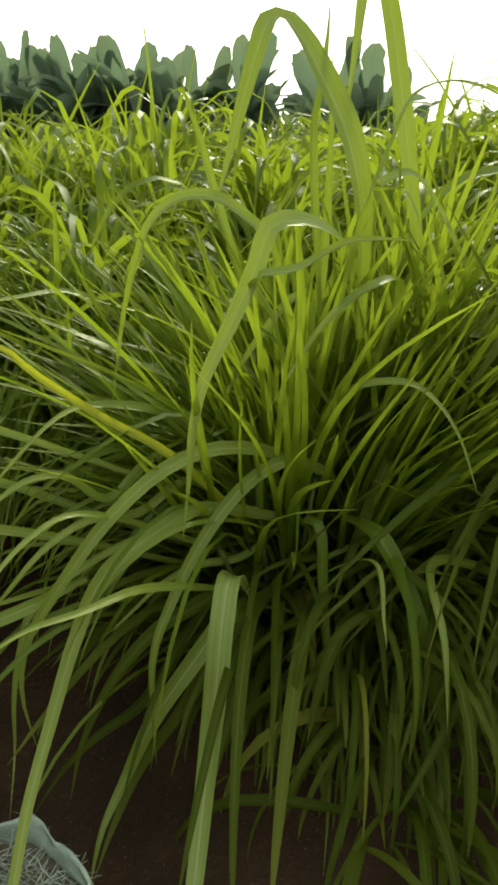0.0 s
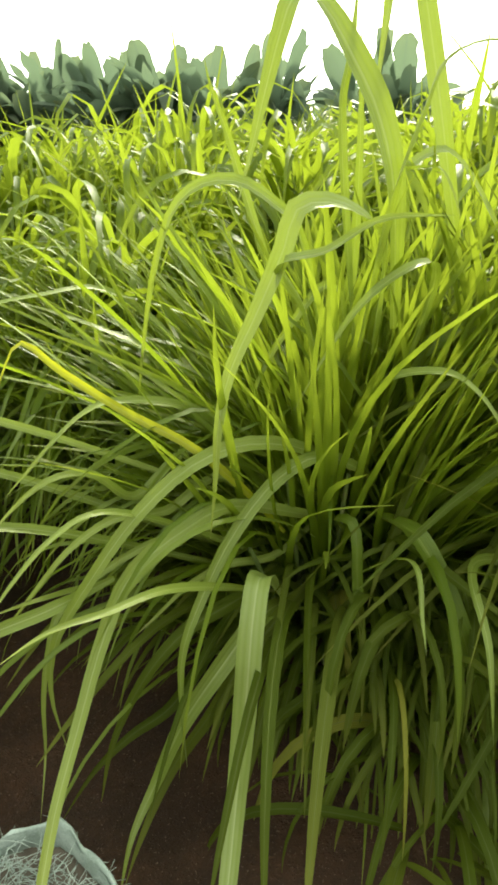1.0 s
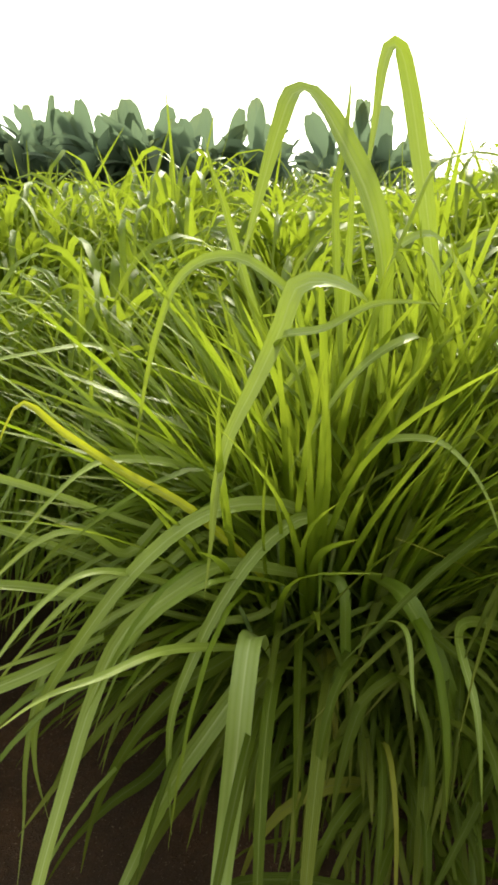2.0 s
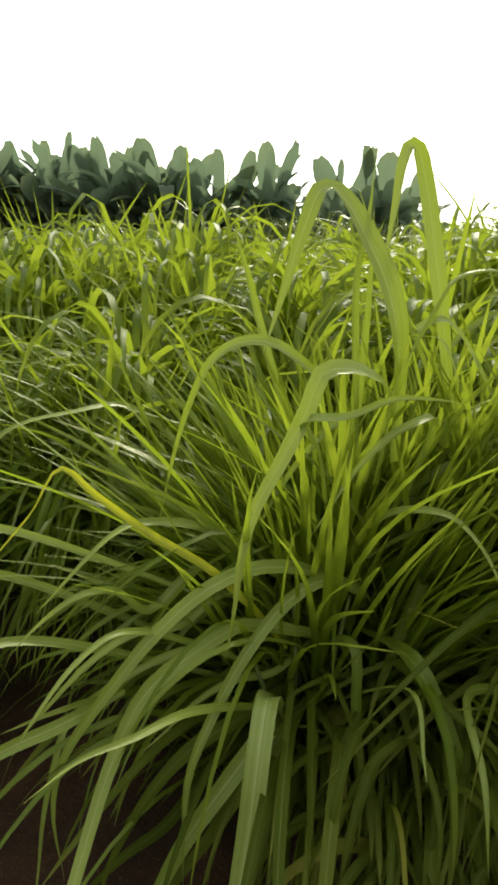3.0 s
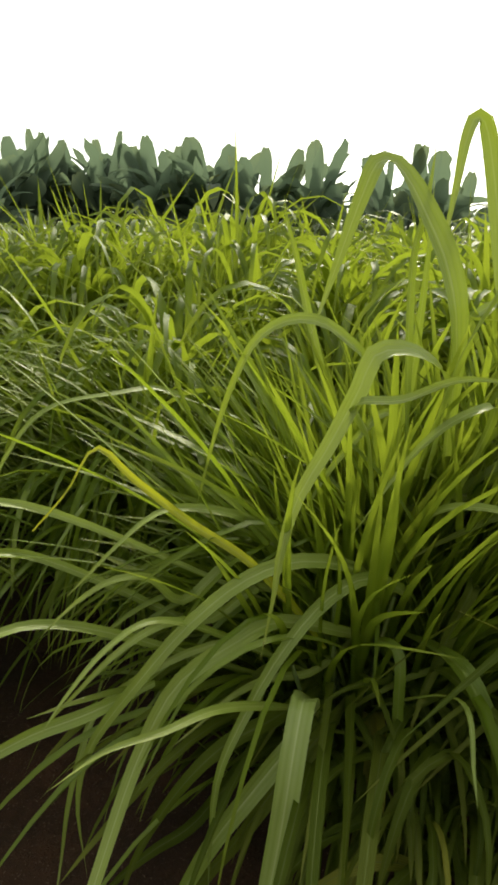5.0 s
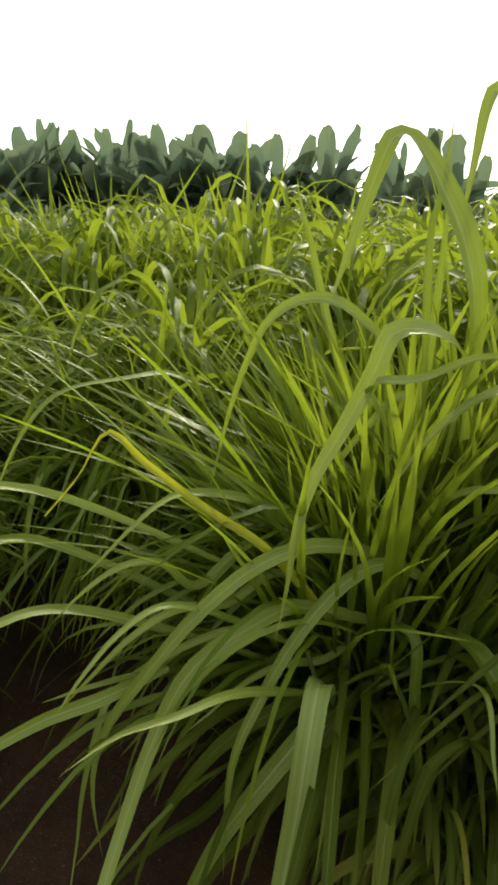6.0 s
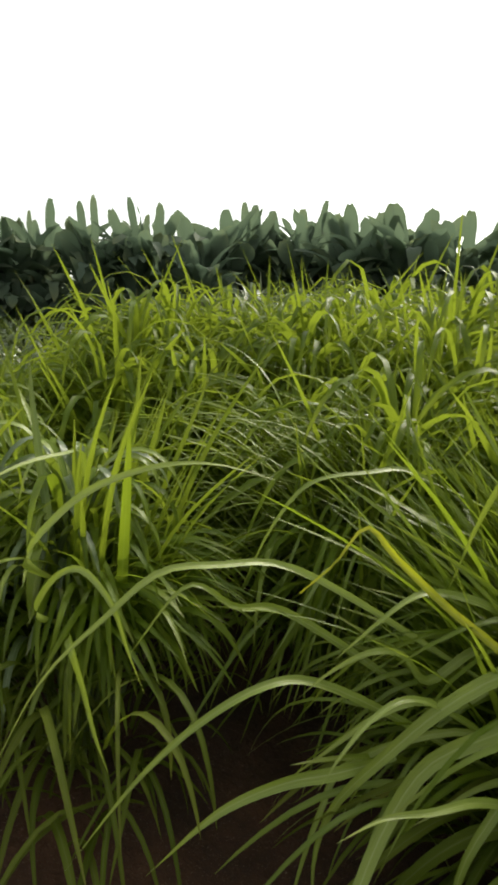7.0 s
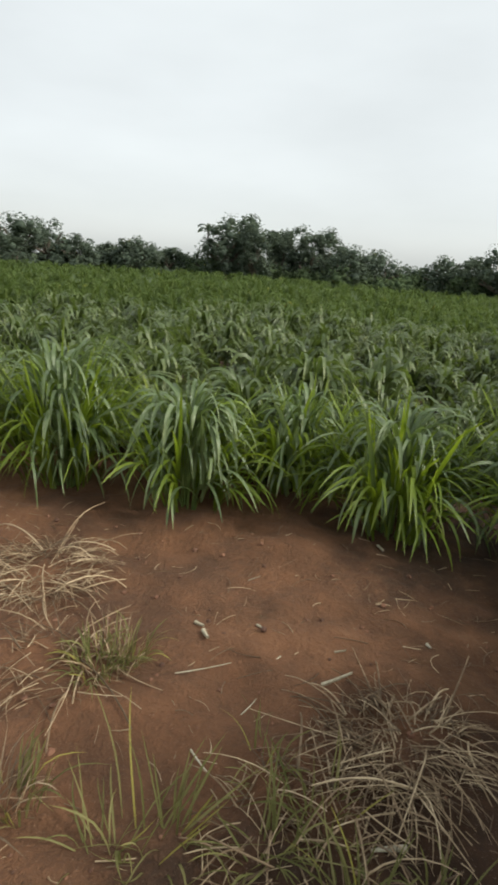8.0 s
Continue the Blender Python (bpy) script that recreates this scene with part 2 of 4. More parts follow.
CLOD = plain_material("soil_clod", ((0.25, (0.08, 0.038, 0.024)), (0.55, (0.18, 0.085, 0.05)), (0.85, (0.30, 0.15, 0.09))), scale=20.0, rough=0.95, depth=0.008, own=0.4)
CHIP = plain_material("pale_stalk", ((0.2, (0.28, 0.24, 0.16)), (0.6, (0.46, 0.41, 0.30)), (0.9, (0.60, 0.56, 0.44))), scale=30.0, rough=0.6, depth=0.002)


# ------------------------------------------------------------------ mesh helpers
def land(x, y):
    """Height of the ground: a flat yard, low bumps on the bare strip, a slow fall and rise far off."""
    d = math.hypot(x, y)
    back = max(0.0, min(1.0, (math.degrees(math.atan2(-x, y)) - 84.0) / 12.0)) if d > 5 else 0.0
    rise = (-0.006 + 0.009 * back) * max(0.0, min(d, 60.0) - 5.0)
    near = max(0.0, 1.0 - max(0.0, d - 5.0) / 6.0)
    lump = 0.07 * noise.noise((x * 0.9, y * 0.9, 3.1)) + 0.045 * noise.noise((x * 2.7, y * 2.7, 7.7)) + 0.034 * noise.noise((x * 6, y * 6, 1.3)) + 0.013 * noise.noise((x * 15, y * 15, 5.3))
    return rise + near * lump


def mesh_from(name, verts, faces, uvs=None, material=None, smooth=True):
    """A mesh from numpy arrays: verts (n, 3), faces (m, 4), uvs one per vertex."""
    me = bpy.data.meshes.new(name)
    faces = np.asarray(faces, dtype=np.int32)
    me.vertices.add(len(verts))
    me.vertices.foreach_set("co", np.asarray(verts, dtype=np.float32).ravel())
    me.loops.add(faces.size)
    me.loops.foreach_set("vertex_index", faces.ravel())
    me.polygons.add(len(faces))
    me.polygons.foreach_set("loop_start", np.arange(0, faces.size, faces.shape[1], dtype=np.int32))
    me.polygons.foreach_set("use_smooth", np.full(len(faces), smooth))
    if uvs is not None:
        layer = me.uv_layers.new(name="UVMap")
        layer.data.foreach_set("uv", np.asarray(uvs, dtype=np.float32)[faces.ravel()].ravel())
    if material:
        me.materials.append(material)
    me.update(calc_edges=True)
    me.validate()
    return me


def part(name, bm, material, parent, label=""):
    """Links a bmesh or a mesh as one part under a thing."""
    if isinstance(bm, bmesh.types.BMesh):
        me = bpy.data.meshes.new(name)
        bm.to_mesh(me)
        bm.free()
        me.materials.append(material)
        for p in me.polygons:
            p.use_smooth = True
    else:
        me = bm
    ob = new(name, me)
    ob.parent = parent
    return tagged(ob, label=label)


def blade_profile(s):
    """Width along a grass leaf, 0 to 1."""
    return np.clip(1.32 * (s + 0.10) ** 0.38 * np.clip(1 - s, 0, 1) ** 0.62, 0.015, 1)


def blades(base, heading, length, up, down, width, twist, bend, segs=8, across=3, power=0.55, fold=0.16, profile=blade_profile):
    """Many arching leaves at once. All arguments are arrays of one value a leaf (base: n x 3).
    up, down: slope at base and tip in radians. Returns verts, faces, uvs."""
    n = len(base)
    s = np.linspace(0, 1, segs + 1)
    mid = (s[1:] + s[:-1]) / 2
    turn = np.clip((mid - 0.28) / 0.56, 0, 1)
    turn = turn * turn * (3 - 2 * turn)
    slope = up[:, None] + (down - up)[:, None] * (turn * (1 - power) + mid * power)[None]
    head = heading[:, None] + bend[:, None] * mid[None] ** 1.5
    step = length[:, None] / segs
    d = np.stack([np.cos(slope) * np.cos(head), np.cos(slope) * np.sin(head), np.sin(slope)], 2) * step[..., None]
    line = np.concatenate([base[:, None], base[:, None] + np.cumsum(d, 1)], 1)
    tan = np.gradient(line, axis=1)
    tan /= np.linalg.norm(tan, axis=2, keepdims=True) + 1e-9
    hs = np.concatenate([head[:, :1], head], 1)
    side = np.stack([-np.sin(hs), np.cos(hs), 0 * hs], 2)
    norm = np.cross(tan, side)
    tw = twist[:, None] * s[None]
    sd = side * np.cos(tw)[..., None] + norm * np.sin(tw)[..., None]
    nm = -side * np.sin(tw)[..., None] + norm * np.cos(tw)[..., None]
    w = width[:, None] * profile(s)[None] / 2
    if across == 3:
        lift = nm * (w * 2 * fold)[..., None]
        rows = np.stack([line + sd * w[..., None] + lift, line, line - sd * w[..., None] + lift], 2)
        us = np.array([0, 0.5, 1])
    else:
        rows = np.stack([line + sd * w[..., None], line - sd * w[..., None]], 2)
        us = np.array([0, 1.0])
    k = across
    verts = rows.reshape(-1, 3)
    uv = np.stack(np.broadcast_arrays(us[None, None], np.broadcast_to(s[None, :, None], (n, segs + 1, k))), 3).reshape(-1, 2)
    a = np.arange(segs)[:, None] * k + np.arange(k - 1)[None]
    quad = np.stack([a, a + 1, a + k + 1, a + k], 2).reshape(-1, 4)
    faces = (np.arange(n)[:, None, None] * ((segs + 1) * k) + quad[None]).reshape(-1, 4)
    return verts, faces, uv


rng = np.random.default_rng(7)


def clump_leaves(count, height, spread, wide, seed, hang=0.7, lift=0.0, reach=1.0, stiff=0.30):
    """Arrays for the leaves of one clump about the origin: a fountain of tillers whose outer leaves turn over and hang
    (hang: their share) while the inner ones stand."""
    r = np.random.default_rng(seed)
    shoots = max(6, count // 9)                                # leaves of one shoot share its lean
    shoot = r.integers(0, shoots, count)
    head = r.uniform(0, 2 * np.pi, shoots)[shoot]
    height = height * 0.84
    rank = lift + (1 - lift) * r.random(count) ** 0.6                                    # 0 low and outside, 1 high and inside
    stands = r.random(count) > hang * (1.15 - 0.4 * rank)
    tiller = np.sqrt(r.random(shoots))[shoot]                         # standing leaves grow from a broad stool
    out = np.where(stands, 0.42 * spread * tiller, spread * (0.10 + 0.22 * r.random(count)) * (1.1 - 0.6 * rank))
    z = height * np.where(stands, r.uniform(0.62 * lift, 0.42 + 0.12 * lift, count), 0.10 + 0.66 * rank + r.uniform(-0.06, 0.06, count))
    base = np.stack([np.cos(head) * out, np.sin(head) * out, np.clip(z, 0.01, None)], 1)
    head = head + np.where(stands, r.normal(0, 0.30, count), r.normal(0, 0.5, count))
    up = np.radians(np.where(stands, 87 - 19 * reach * tiller + r.normal(0, 4, count), np.clip(50 + 26 * rank + r.normal(0, 10, count), 35, 86)))
    straight = r.random(count) < stiff
    down = np.where(stands, np.where(straight, up - np.radians(r.uniform(4, 45, count)), np.radians(r.uniform(-82, -20, count))), np.radians(r.uniform(-92, -62, count)))
    length = height * np.where(stands, r.uniform(0.52, 0.92, count) * np.where(straight, 1.0, reach), reach * r.uniform(0.42, 0.80, count) * (1.0 - 0.1 * rank))
    width = wide * r.uniform(0.6, 1.15, count)
    return base, head, length, up, down, width, r.normal(0, 0.6, count), r.normal(0, 0.3, count)


def stems(count, height, seed):
    r = np.random.default_rng(seed)
    head = r.uniform(0, 2 * np.pi, count)
    d = r.uniform(0.0, 0.13, count)
    base = np.stack([np.cos(head) * d, np.sin(head) * d, np.full(count, -0.03)], 1)
    return base, head, height * r.uniform(0.4, 0.62, count), np.radians(r.uniform(68, 88, count)), np.radians(r.uniform(60, 85, count)), np.full(count, 0.017), r.uniform(0, 6, count), r.normal(0, 0.1, count)


def stem_profile(s):
    return 1.0 - 0.4 * s


def tube_mesh(name, arrays, material, sides=5, segs=4, radius=None):
    """Round stems: arrays as for blades."""
    base, head, length, up, down, width, _, bend = arrays
    n = len(base)
    s = np.linspace(0, 1, segs + 1)
    mid = (s[1:] + s[:-1]) / 2
    slope = up[:, None] + (down - up)[:, None] * mid[None]
    hd = head[:, None] + bend[:, None] * mid[None]
    d = np.stack([np.cos(slope) * np.cos(hd), np.cos(slope) * np.sin(hd), np.sin(slope)], 2) * (length[:, None] / segs)[..., None]
    line = np.concatenate([base[:, None], base[:, None] + np.cumsum(d, 1)], 1)
    tan = np.gradient(line, axis=1)
    tan /= np.linalg.norm(tan, axis=2, keepdims=True) + 1e-9
    ref = np.where(np.abs(tan[..., 2:3]) > 0.9, np.array([1.0, 0, 0]), np.array([0, 0, 1.0]))
    a = np.cross(tan, ref)
    a /= np.linalg.norm(a, axis=2, keepdims=True)
    b = np.cross(tan, a)
    ang = np.linspace(0, 2 * np.pi, sides, endpoint=False)
    w = (width[:, None] / 2 * stem_profile(s)[None])[..., None, None]
    ring = line[:, :, None] + w * (a[:, :, None] * np.cos(ang)[None, None, :, None] + b[:, :, None] * np.sin(ang)[None, None, :, None])
    i = np.arange(segs)[:, None] * sides + np.arange(sides)[None]
    j = np.arange(segs)[:, None] * sides + (np.arange(sides)[None] + 1) % sides
    quad = np.stack([i, j, j + sides, i + sides], 2).reshape(-1, 4)
    faces = (np.arange(n)[:, None, None] * ((segs + 1) * sides) + quad[None]).reshape(-1, 4)
    return mesh_from(name, ring.reshape(-1, 3), faces, None, material)


def grass_clump(x, y, leaf_count, fill_count, height, spread, wide, seed, label, group="", hang=0.7, outer=(GRASS,), lift=0.0, reach=1.0, heart_leaf=None, upright=0.45, stiff=0.30):
    """A grass clump: its outer leaves one by one, the inner mass and the stems."""
    root = new("grass_clump")
    root.location = (x, y, land(x, y))
    tagged(root, label, "grass clump", group)
    arrays = clump_leaves(leaf_count, height, spread, wide, seed, hang, lift, reach, stiff)
    for i in range(leaf_count):
        one = [a[i:i + 1] for a in arrays]
        part("leaf", mesh_from("leaf", *blades(*one, segs=11), outer[i % len(outer)]), None, root)
    inner = clump_leaves(fill_count, height * 0.95, spread, wide * 0.8, seed + 500, hang * upright, lift, max(reach, 0.62), stiff)
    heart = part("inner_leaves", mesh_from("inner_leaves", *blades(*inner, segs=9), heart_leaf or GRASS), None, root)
    tagged(heart, kind="stuff")
    for stalk in zip(*stems(22, height, seed + 900)):
        part("stem", tube_mesh("stem", [np.array([v]) for v in stalk], STEM), None, root)
    return root


def field(name, centres, heights, leaf_count, wide, segs, across, spread, label, seed, hang=0.75, material=None):
    """Standing grass as one mass: a clump at each centre."""
    r = np.random.default_rng(seed)
    out = []
    for (x, y), h in zip(centres, heights):
        a = list(clump_leaves(leaf_count, h, spread, wide, int(r.integers(1 << 30)), hang))
        a[0] = a[0] + np.array([x, y, land(x, y)])
        out.append(a)
    cols = [np.concatenate(c) for c in zip(*out)]
    ob = new(name, mesh_from(name, *blades(*cols, segs=segs, across=across), material or GRASS))
    return tagged(ob, label, "grass", kind="stuff")


# ------------------------------------------------------------------ ground
def ground_sheet():
    inner = np.arange(-7.0, 7.01, 0.07)
    ring = np.array([7.4, 8, 9, 10.5, 12.5, 15, 18, 22, 27, 33, 40, 50, 65, 90, 140, 250, 500, 1000, 2000])
    axis = np.concatenate([-ring[::-1], inner, ring])
    n = len(axis)
    gx, gy = np.meshgrid(axis, axis, indexing="ij")
    gz = np.array([land(a, b) for a, b in zip(gx.ravel(), gy.ravel())])
    i = (np.arange(n - 1)[:, None] * n + np.arange(n - 1)[None]).ravel()
    faces = np.stack([i, i + n, i + n + 1, i + 1], 1)
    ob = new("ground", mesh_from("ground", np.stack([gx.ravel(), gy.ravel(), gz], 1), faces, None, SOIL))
    return tagged(ob, "bare red-brown soil, uneven and dry", "ground", kind="structure")


ground_sheet()

# ------------------------------------------------------------------ grass by the camera
def hero(owner, width, *points, dry=False, end=1.0, leaf=None):
    """One long leaf through a few points from its root to its tip, set to fit the camera's view (end below 1: it stops
    while still wide, for that view), as a part of its clump.
    """
    p = np.array(points) - np.array(owner.location)
    q = np.vstack([2 * p[0] - p[1], p, 2 * p[-1] - p[-2]])
    knot = np.concatenate([[0], np.cumsum(np.linalg.norm(np.diff(q, axis=0), axis=1) ** 0.5)])
    segs = 26
    ts = np.linspace(knot[1], knot[-2] - 1e-6, segs + 1)
    line = []
    for t in ts:
        i = int(np.clip(np.searchsorted(knot, t, side="right") - 1, 1, len(q) - 3))
        a = [(knot[i + k] - t) / (knot[i + k] - knot[i + k - 1]) * q[i + k - 1] + (t - knot[i + k - 1]) / (knot[i + k] - knot[i + k - 1]) * q[i + k] for k in (0, 1, 2)]
        c = [(knot[i + 1 + k] - t) / (knot[i + 1 + k] - knot[i + k - 1]) * a[k] + (t - knot[i + k - 1]) / (knot[i + 1 + k] - knot[i + k - 1]) * a[k + 1] for k in (0, 1)]
        line.append((knot[i + 1] - t) / (knot[i + 1] - knot[i]) * c[0] + (t - knot[i]) / (knot[i + 1] - knot[i]) * c[1])
    line = np.array(line)
    tan = np.gradient(line, axis=0)
    tan /= np.linalg.norm(tan, axis=1, keepdims=True)
    s = np.linspace(0, 1, segs + 1)
    face = Vector((0.15 + rng.normal(0, 0.22), -0.62, 0.76 + rng.normal(0, 0.2)))
    side = np.cross(tan, np.array(face))
    for i in list(range(segs // 2 + 1, segs + 1)) + list(range(segs // 2 - 1, -1, -1)):    # carried along from the middle, so that it never flips
        near = side[i - 1] if i > segs // 2 else side[i + 1]
        near = near / np.linalg.norm(near)
        near = near - tan[i] * (near @ tan[i])
        side[i] = near * 0.5 + side[i] * (1.0 if side[i] @ near > 0 else -1.0)
    side /= np.linalg.norm(side, axis=1, keepdims=True)
    norm = np.cross(side, tan)
    full = np.minimum(1.0, 0.45 + 2.6 * s) * (1 - np.clip((s * end - 0.34) / 0.66, 0, 1) ** 1.5)
    w = (width * 0.5 * np.clip(full, 0.02, 1))[:, None]
    wave = 0.06 * width * np.sin(s * rng.uniform(9, 16) + rng.uniform(0, 6))[:, None] * norm
    across = np.array([-1.0, -0.5, 0.0, 0.5, 1.0])
    rows = np.stack([line + side * w * k + norm * w * (0.16 * abs(k) + 0.22 * k * k) + wave * k for k in across], 1).reshape(-1, 3)
    uv = np.stack([np.tile((across + 1) / 2, segs + 1), np.repeat(s, 5)], 1)
    a = (np.arange(segs)[:, None] * 5 + np.arange(4)[None])
    faces = np.stack([a, a + 1, a + 6, a + 5], 2).reshape(-1, 4)
    part("leaf", mesh_from("leaf", rows, faces, uv, YELLOWING if dry else leaf or WAXY_SHEEN), None, owner, "yellowing leaf bent over at the tip" if dry else "")


TALL = "tall bright green fodder grass clump with arching leaves"
ROW = "front row of grass clumps"
FRONT = grass_clump(0.14, 1.44, 60, 560, 1.34, 0.66, 0.032, 11, TALL, ROW, 0.02, lift=0.40, stiff=0.82)
SECOND = grass_clump(-0.72, 2.10, 110, 500, 1.45, 0.62, 0.028, 12, TALL, ROW, 0.5)
CORNER = grass_clump(-1.40, 1.17, 190, 520, 1.42, 0.56, 0.038, 13, "bright green fodder grass clump at the corner of the plot", ROW, 0.88, (PALE, WAXY_SHEEN, SHEEN), 0.56, 0.52, upright=0.12, stiff=0.12)
EDGE = grass_clump(-1.88, 0.86, 190, 500, 1.34, 0.56, 0.038, 16, "bright green fodder grass clump at the corner of the plot", ROW, 0.88, (PALE, WAXY_SHEEN, SHEEN), 0.56, 0.52, upright=0.12, stiff=0.12)
BESIDE = grass_clump(1.00, 1.52, 150, 850, 1.62, 0.7, 0.044, 14, TALL, ROW, outer=(SHEEN,), heart_leaf=SHADED)
grass_clump(-2.45, 1.50, 130, 700, 1.35, 0.6, 0.030, 15, "bright green fodder grass clump behind the corner clump", ROW, 0.7, (SHEEN,))
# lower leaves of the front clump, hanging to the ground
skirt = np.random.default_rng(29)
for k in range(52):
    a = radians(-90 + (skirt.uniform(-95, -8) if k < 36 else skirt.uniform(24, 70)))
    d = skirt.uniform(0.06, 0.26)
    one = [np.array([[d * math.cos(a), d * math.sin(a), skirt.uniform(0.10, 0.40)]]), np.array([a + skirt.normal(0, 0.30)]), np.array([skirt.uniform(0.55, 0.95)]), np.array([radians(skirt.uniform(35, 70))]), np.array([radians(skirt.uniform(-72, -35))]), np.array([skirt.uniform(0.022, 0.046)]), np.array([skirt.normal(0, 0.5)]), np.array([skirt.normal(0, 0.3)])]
    part("leaf", mesh_from("leaf", *blades(*one, segs=12), SHADED), None, FRONT)
# short leaves low down in the front clump
low = np.random.default_rng(23)
m = 430
turn, away = low.uniform(0, 6.28, m), 0.32 * np.sqrt(low.random(m))
fore = np.arange(m) > 270                                   # those that lean out towards the bare soil
turn = np.where(fore, -1.57 + low.uniform(-0.5, 1.0, m), turn)
short = [np.stack([away * np.cos(turn) + np.where(fore, 0.22, 0.05), away * np.sin(turn) - np.where(fore, low.uniform(0.0, 0.20, m), 0), np.where(fore, low.uniform(0.04, 0.40, m), low.uniform(0.01, 0.34, m))], 1), turn + low.normal(0, 0.6, m), np.where(fore, low.uniform(0.45, 0.72, m), low.uniform(0.35, 0.62, m)), np.radians(low.uniform(50, 84, m)),
         np.where(fore, np.radians(low.uniform(-93, -76, m)), np.radians(low.uniform(-88, -30, m))), np.where(fore, 0.012 + 0.030 * low.random(m) ** 1.5, low.uniform(0.018, 0.034, m)), low.normal(0, 0.5, m), low.normal(0, 0.3, m)]
spread_out = np.arange(m) > 400                             # the lowest lie out over the soil
short[0][spread_out, 1] -= low.uniform(0.20, 0.34, m)[spread_out]
short[0][spread_out, 2] = low.uniform(0.02, 0.16, m)[spread_out]
short[3][spread_out] = np.radians(low.uniform(25, 60, m))[spread_out]
tagged(part("lower_leaves", mesh_from("lower_leaves", *blades(*short, segs=11), SHADED), None, FRONT), kind="stuff")
# long leaves of the front clump that lean out to one side
lean = np.random.default_rng(19)
for k in range(440):
    out = k < 260
    z = lean.uniform(0.14, 0.54) if out else lean.uniform(0.34, 0.64)
    heading = math.pi + lean.normal(-0.12, 0.30) if out else lean.uniform(0, 6.28)
    up = lean.uniform(40, 80) if out else lean.uniform(72, 89)
    place = [lean.uniform(-0.20, 0.22), lean.uniform(-0.22, 0.30), z] if out else [lean.uniform(-0.10, 0.48), lean.uniform(-0.12, 0.34), z]
    one = [np.array([place]), np.array([heading]), np.array([lean.uniform(0.70, 1.12) if out else lean.uniform(0.55, 0.98)]), np.array([radians(up)]), np.array([radians(up - lean.uniform(8, 55 if out else 30))]), np.array([lean.uniform(0.020, 0.040) if out else lean.uniform(0.022, 0.042)]), np.array([lean.normal(0, 0.5)]), np.array([lean.normal(0, 0.2)])]
    part("leaf", mesh_from("leaf", *blades(*one, segs=10), SHEEN if out else GRASS), None, FRONT)
# leaves of the front clumps that arch out low over the soil between them
arch = np.random.default_rng(37)
for k in range(110):
    near = k < 60
    place = [arch.uniform(-0.34, 0.0), arch.uniform(-0.30, 0.25), arch.uniform(0.16, 0.62)] if near else [arch.uniform(-0.25, 0.25), arch.uniform(-0.30, 0.10), arch.uniform(0.14, 0.60)]
    turned = math.pi + arch.normal(0.25, 0.40) if near else -1.6 + arch.normal(0, 0.8)
    one = [np.array([place]), np.array([turned]), np.array([arch.uniform(0.50, 0.95)]), np.array([radians(arch.uniform(32, 68))]), np.array([radians(arch.uniform(-80, -45))]), np.array([arch.uniform(0.014, 0.028)]), np.array([arch.normal(0, 0.5)]), np.array([arch.normal(0, 0.35)])]
    part("leaf", mesh_from("leaf", *blades(*one, segs=12), SHEEN), None, FRONT if near else SECOND)
# long narrow leaves of the second clump, combed over by the wind
comb = np.random.default_rng(41)
m = 150
combed = [np.stack([comb.uniform(-0.30, 0.40, m), comb.uniform(-0.35, 0.30, m), comb.uniform(0.25, 0.75, m)], 1), math.pi + comb.normal(0.0, 0.35, m), comb.uniform(0.75, 1.20, m), np.radians(comb.uniform(42, 74, m)),
          np.radians(comb.uniform(-55, 10, m)), comb.uniform(0.012, 0.024, m), comb.normal(0, 0.4, m), comb.normal(0, 0.2, m)]
tagged(part("leaning_leaves", mesh_from("leaning_leaves", *blades(*combed, segs=11), WAXY_SHEEN), None, SECOND), kind="stuff")
# lower leaves of the corner clumps, hanging to the soil, coloured dark for the shade there
for owner, seed in ((CORNER, 51), (EDGE, 52)):
    hung = np.random.default_rng(seed)
    m = 130
    turn, away = hung.uniform(0, 6.28, m), 0.06 + 0.26 * np.sqrt(hung.random(m))
    dark = [np.stack([away * np.cos(turn), away * np.sin(turn), hung.uniform(0.02, 0.46, m)], 1), turn + hung.normal(0, 0.6, m), hung.uniform(0.28, 0.54, m), np.radians(hung.uniform(58, 86, m)),
            np.radians(hung.uniform(-90, -35, m)), hung.uniform(0.014, 0.030, m), hung.normal(0, 0.5, m), hung.normal(0, 0.3, m)]
    tagged(part("lower_leaves", mesh_from("lower_leaves", *blades(*dark, segs=10), SHADED), None, owner), kind="stuff")
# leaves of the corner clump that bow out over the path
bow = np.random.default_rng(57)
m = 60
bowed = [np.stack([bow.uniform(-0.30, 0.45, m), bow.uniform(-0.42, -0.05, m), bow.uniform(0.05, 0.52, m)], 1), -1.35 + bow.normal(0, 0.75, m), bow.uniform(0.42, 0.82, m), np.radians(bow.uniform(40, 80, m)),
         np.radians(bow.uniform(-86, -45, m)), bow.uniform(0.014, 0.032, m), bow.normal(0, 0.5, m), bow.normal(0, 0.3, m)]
tagged(part("bowed_leaves", mesh_from("bowed_leaves", *blades(*bowed, segs=11), SHADED), None, CORNER), kind="stuff")
hero(FRONT, 0.039, (0.220, 1.340, 1.000), (0.201, 1.220, 1.261), (0.157, 1.150, 1.310), (0.092, 1.105, 1.339), (0.034, 1.070, 1.331), (0.012, 1.050, 1.271), (-0.032, 1.015, 1.172), (-0.082, 0.985, 1.066), (-0.102, 0.960, 0.968), (-0.108, 0.945, 0.880), (-0.122, 0.930, 0.750))
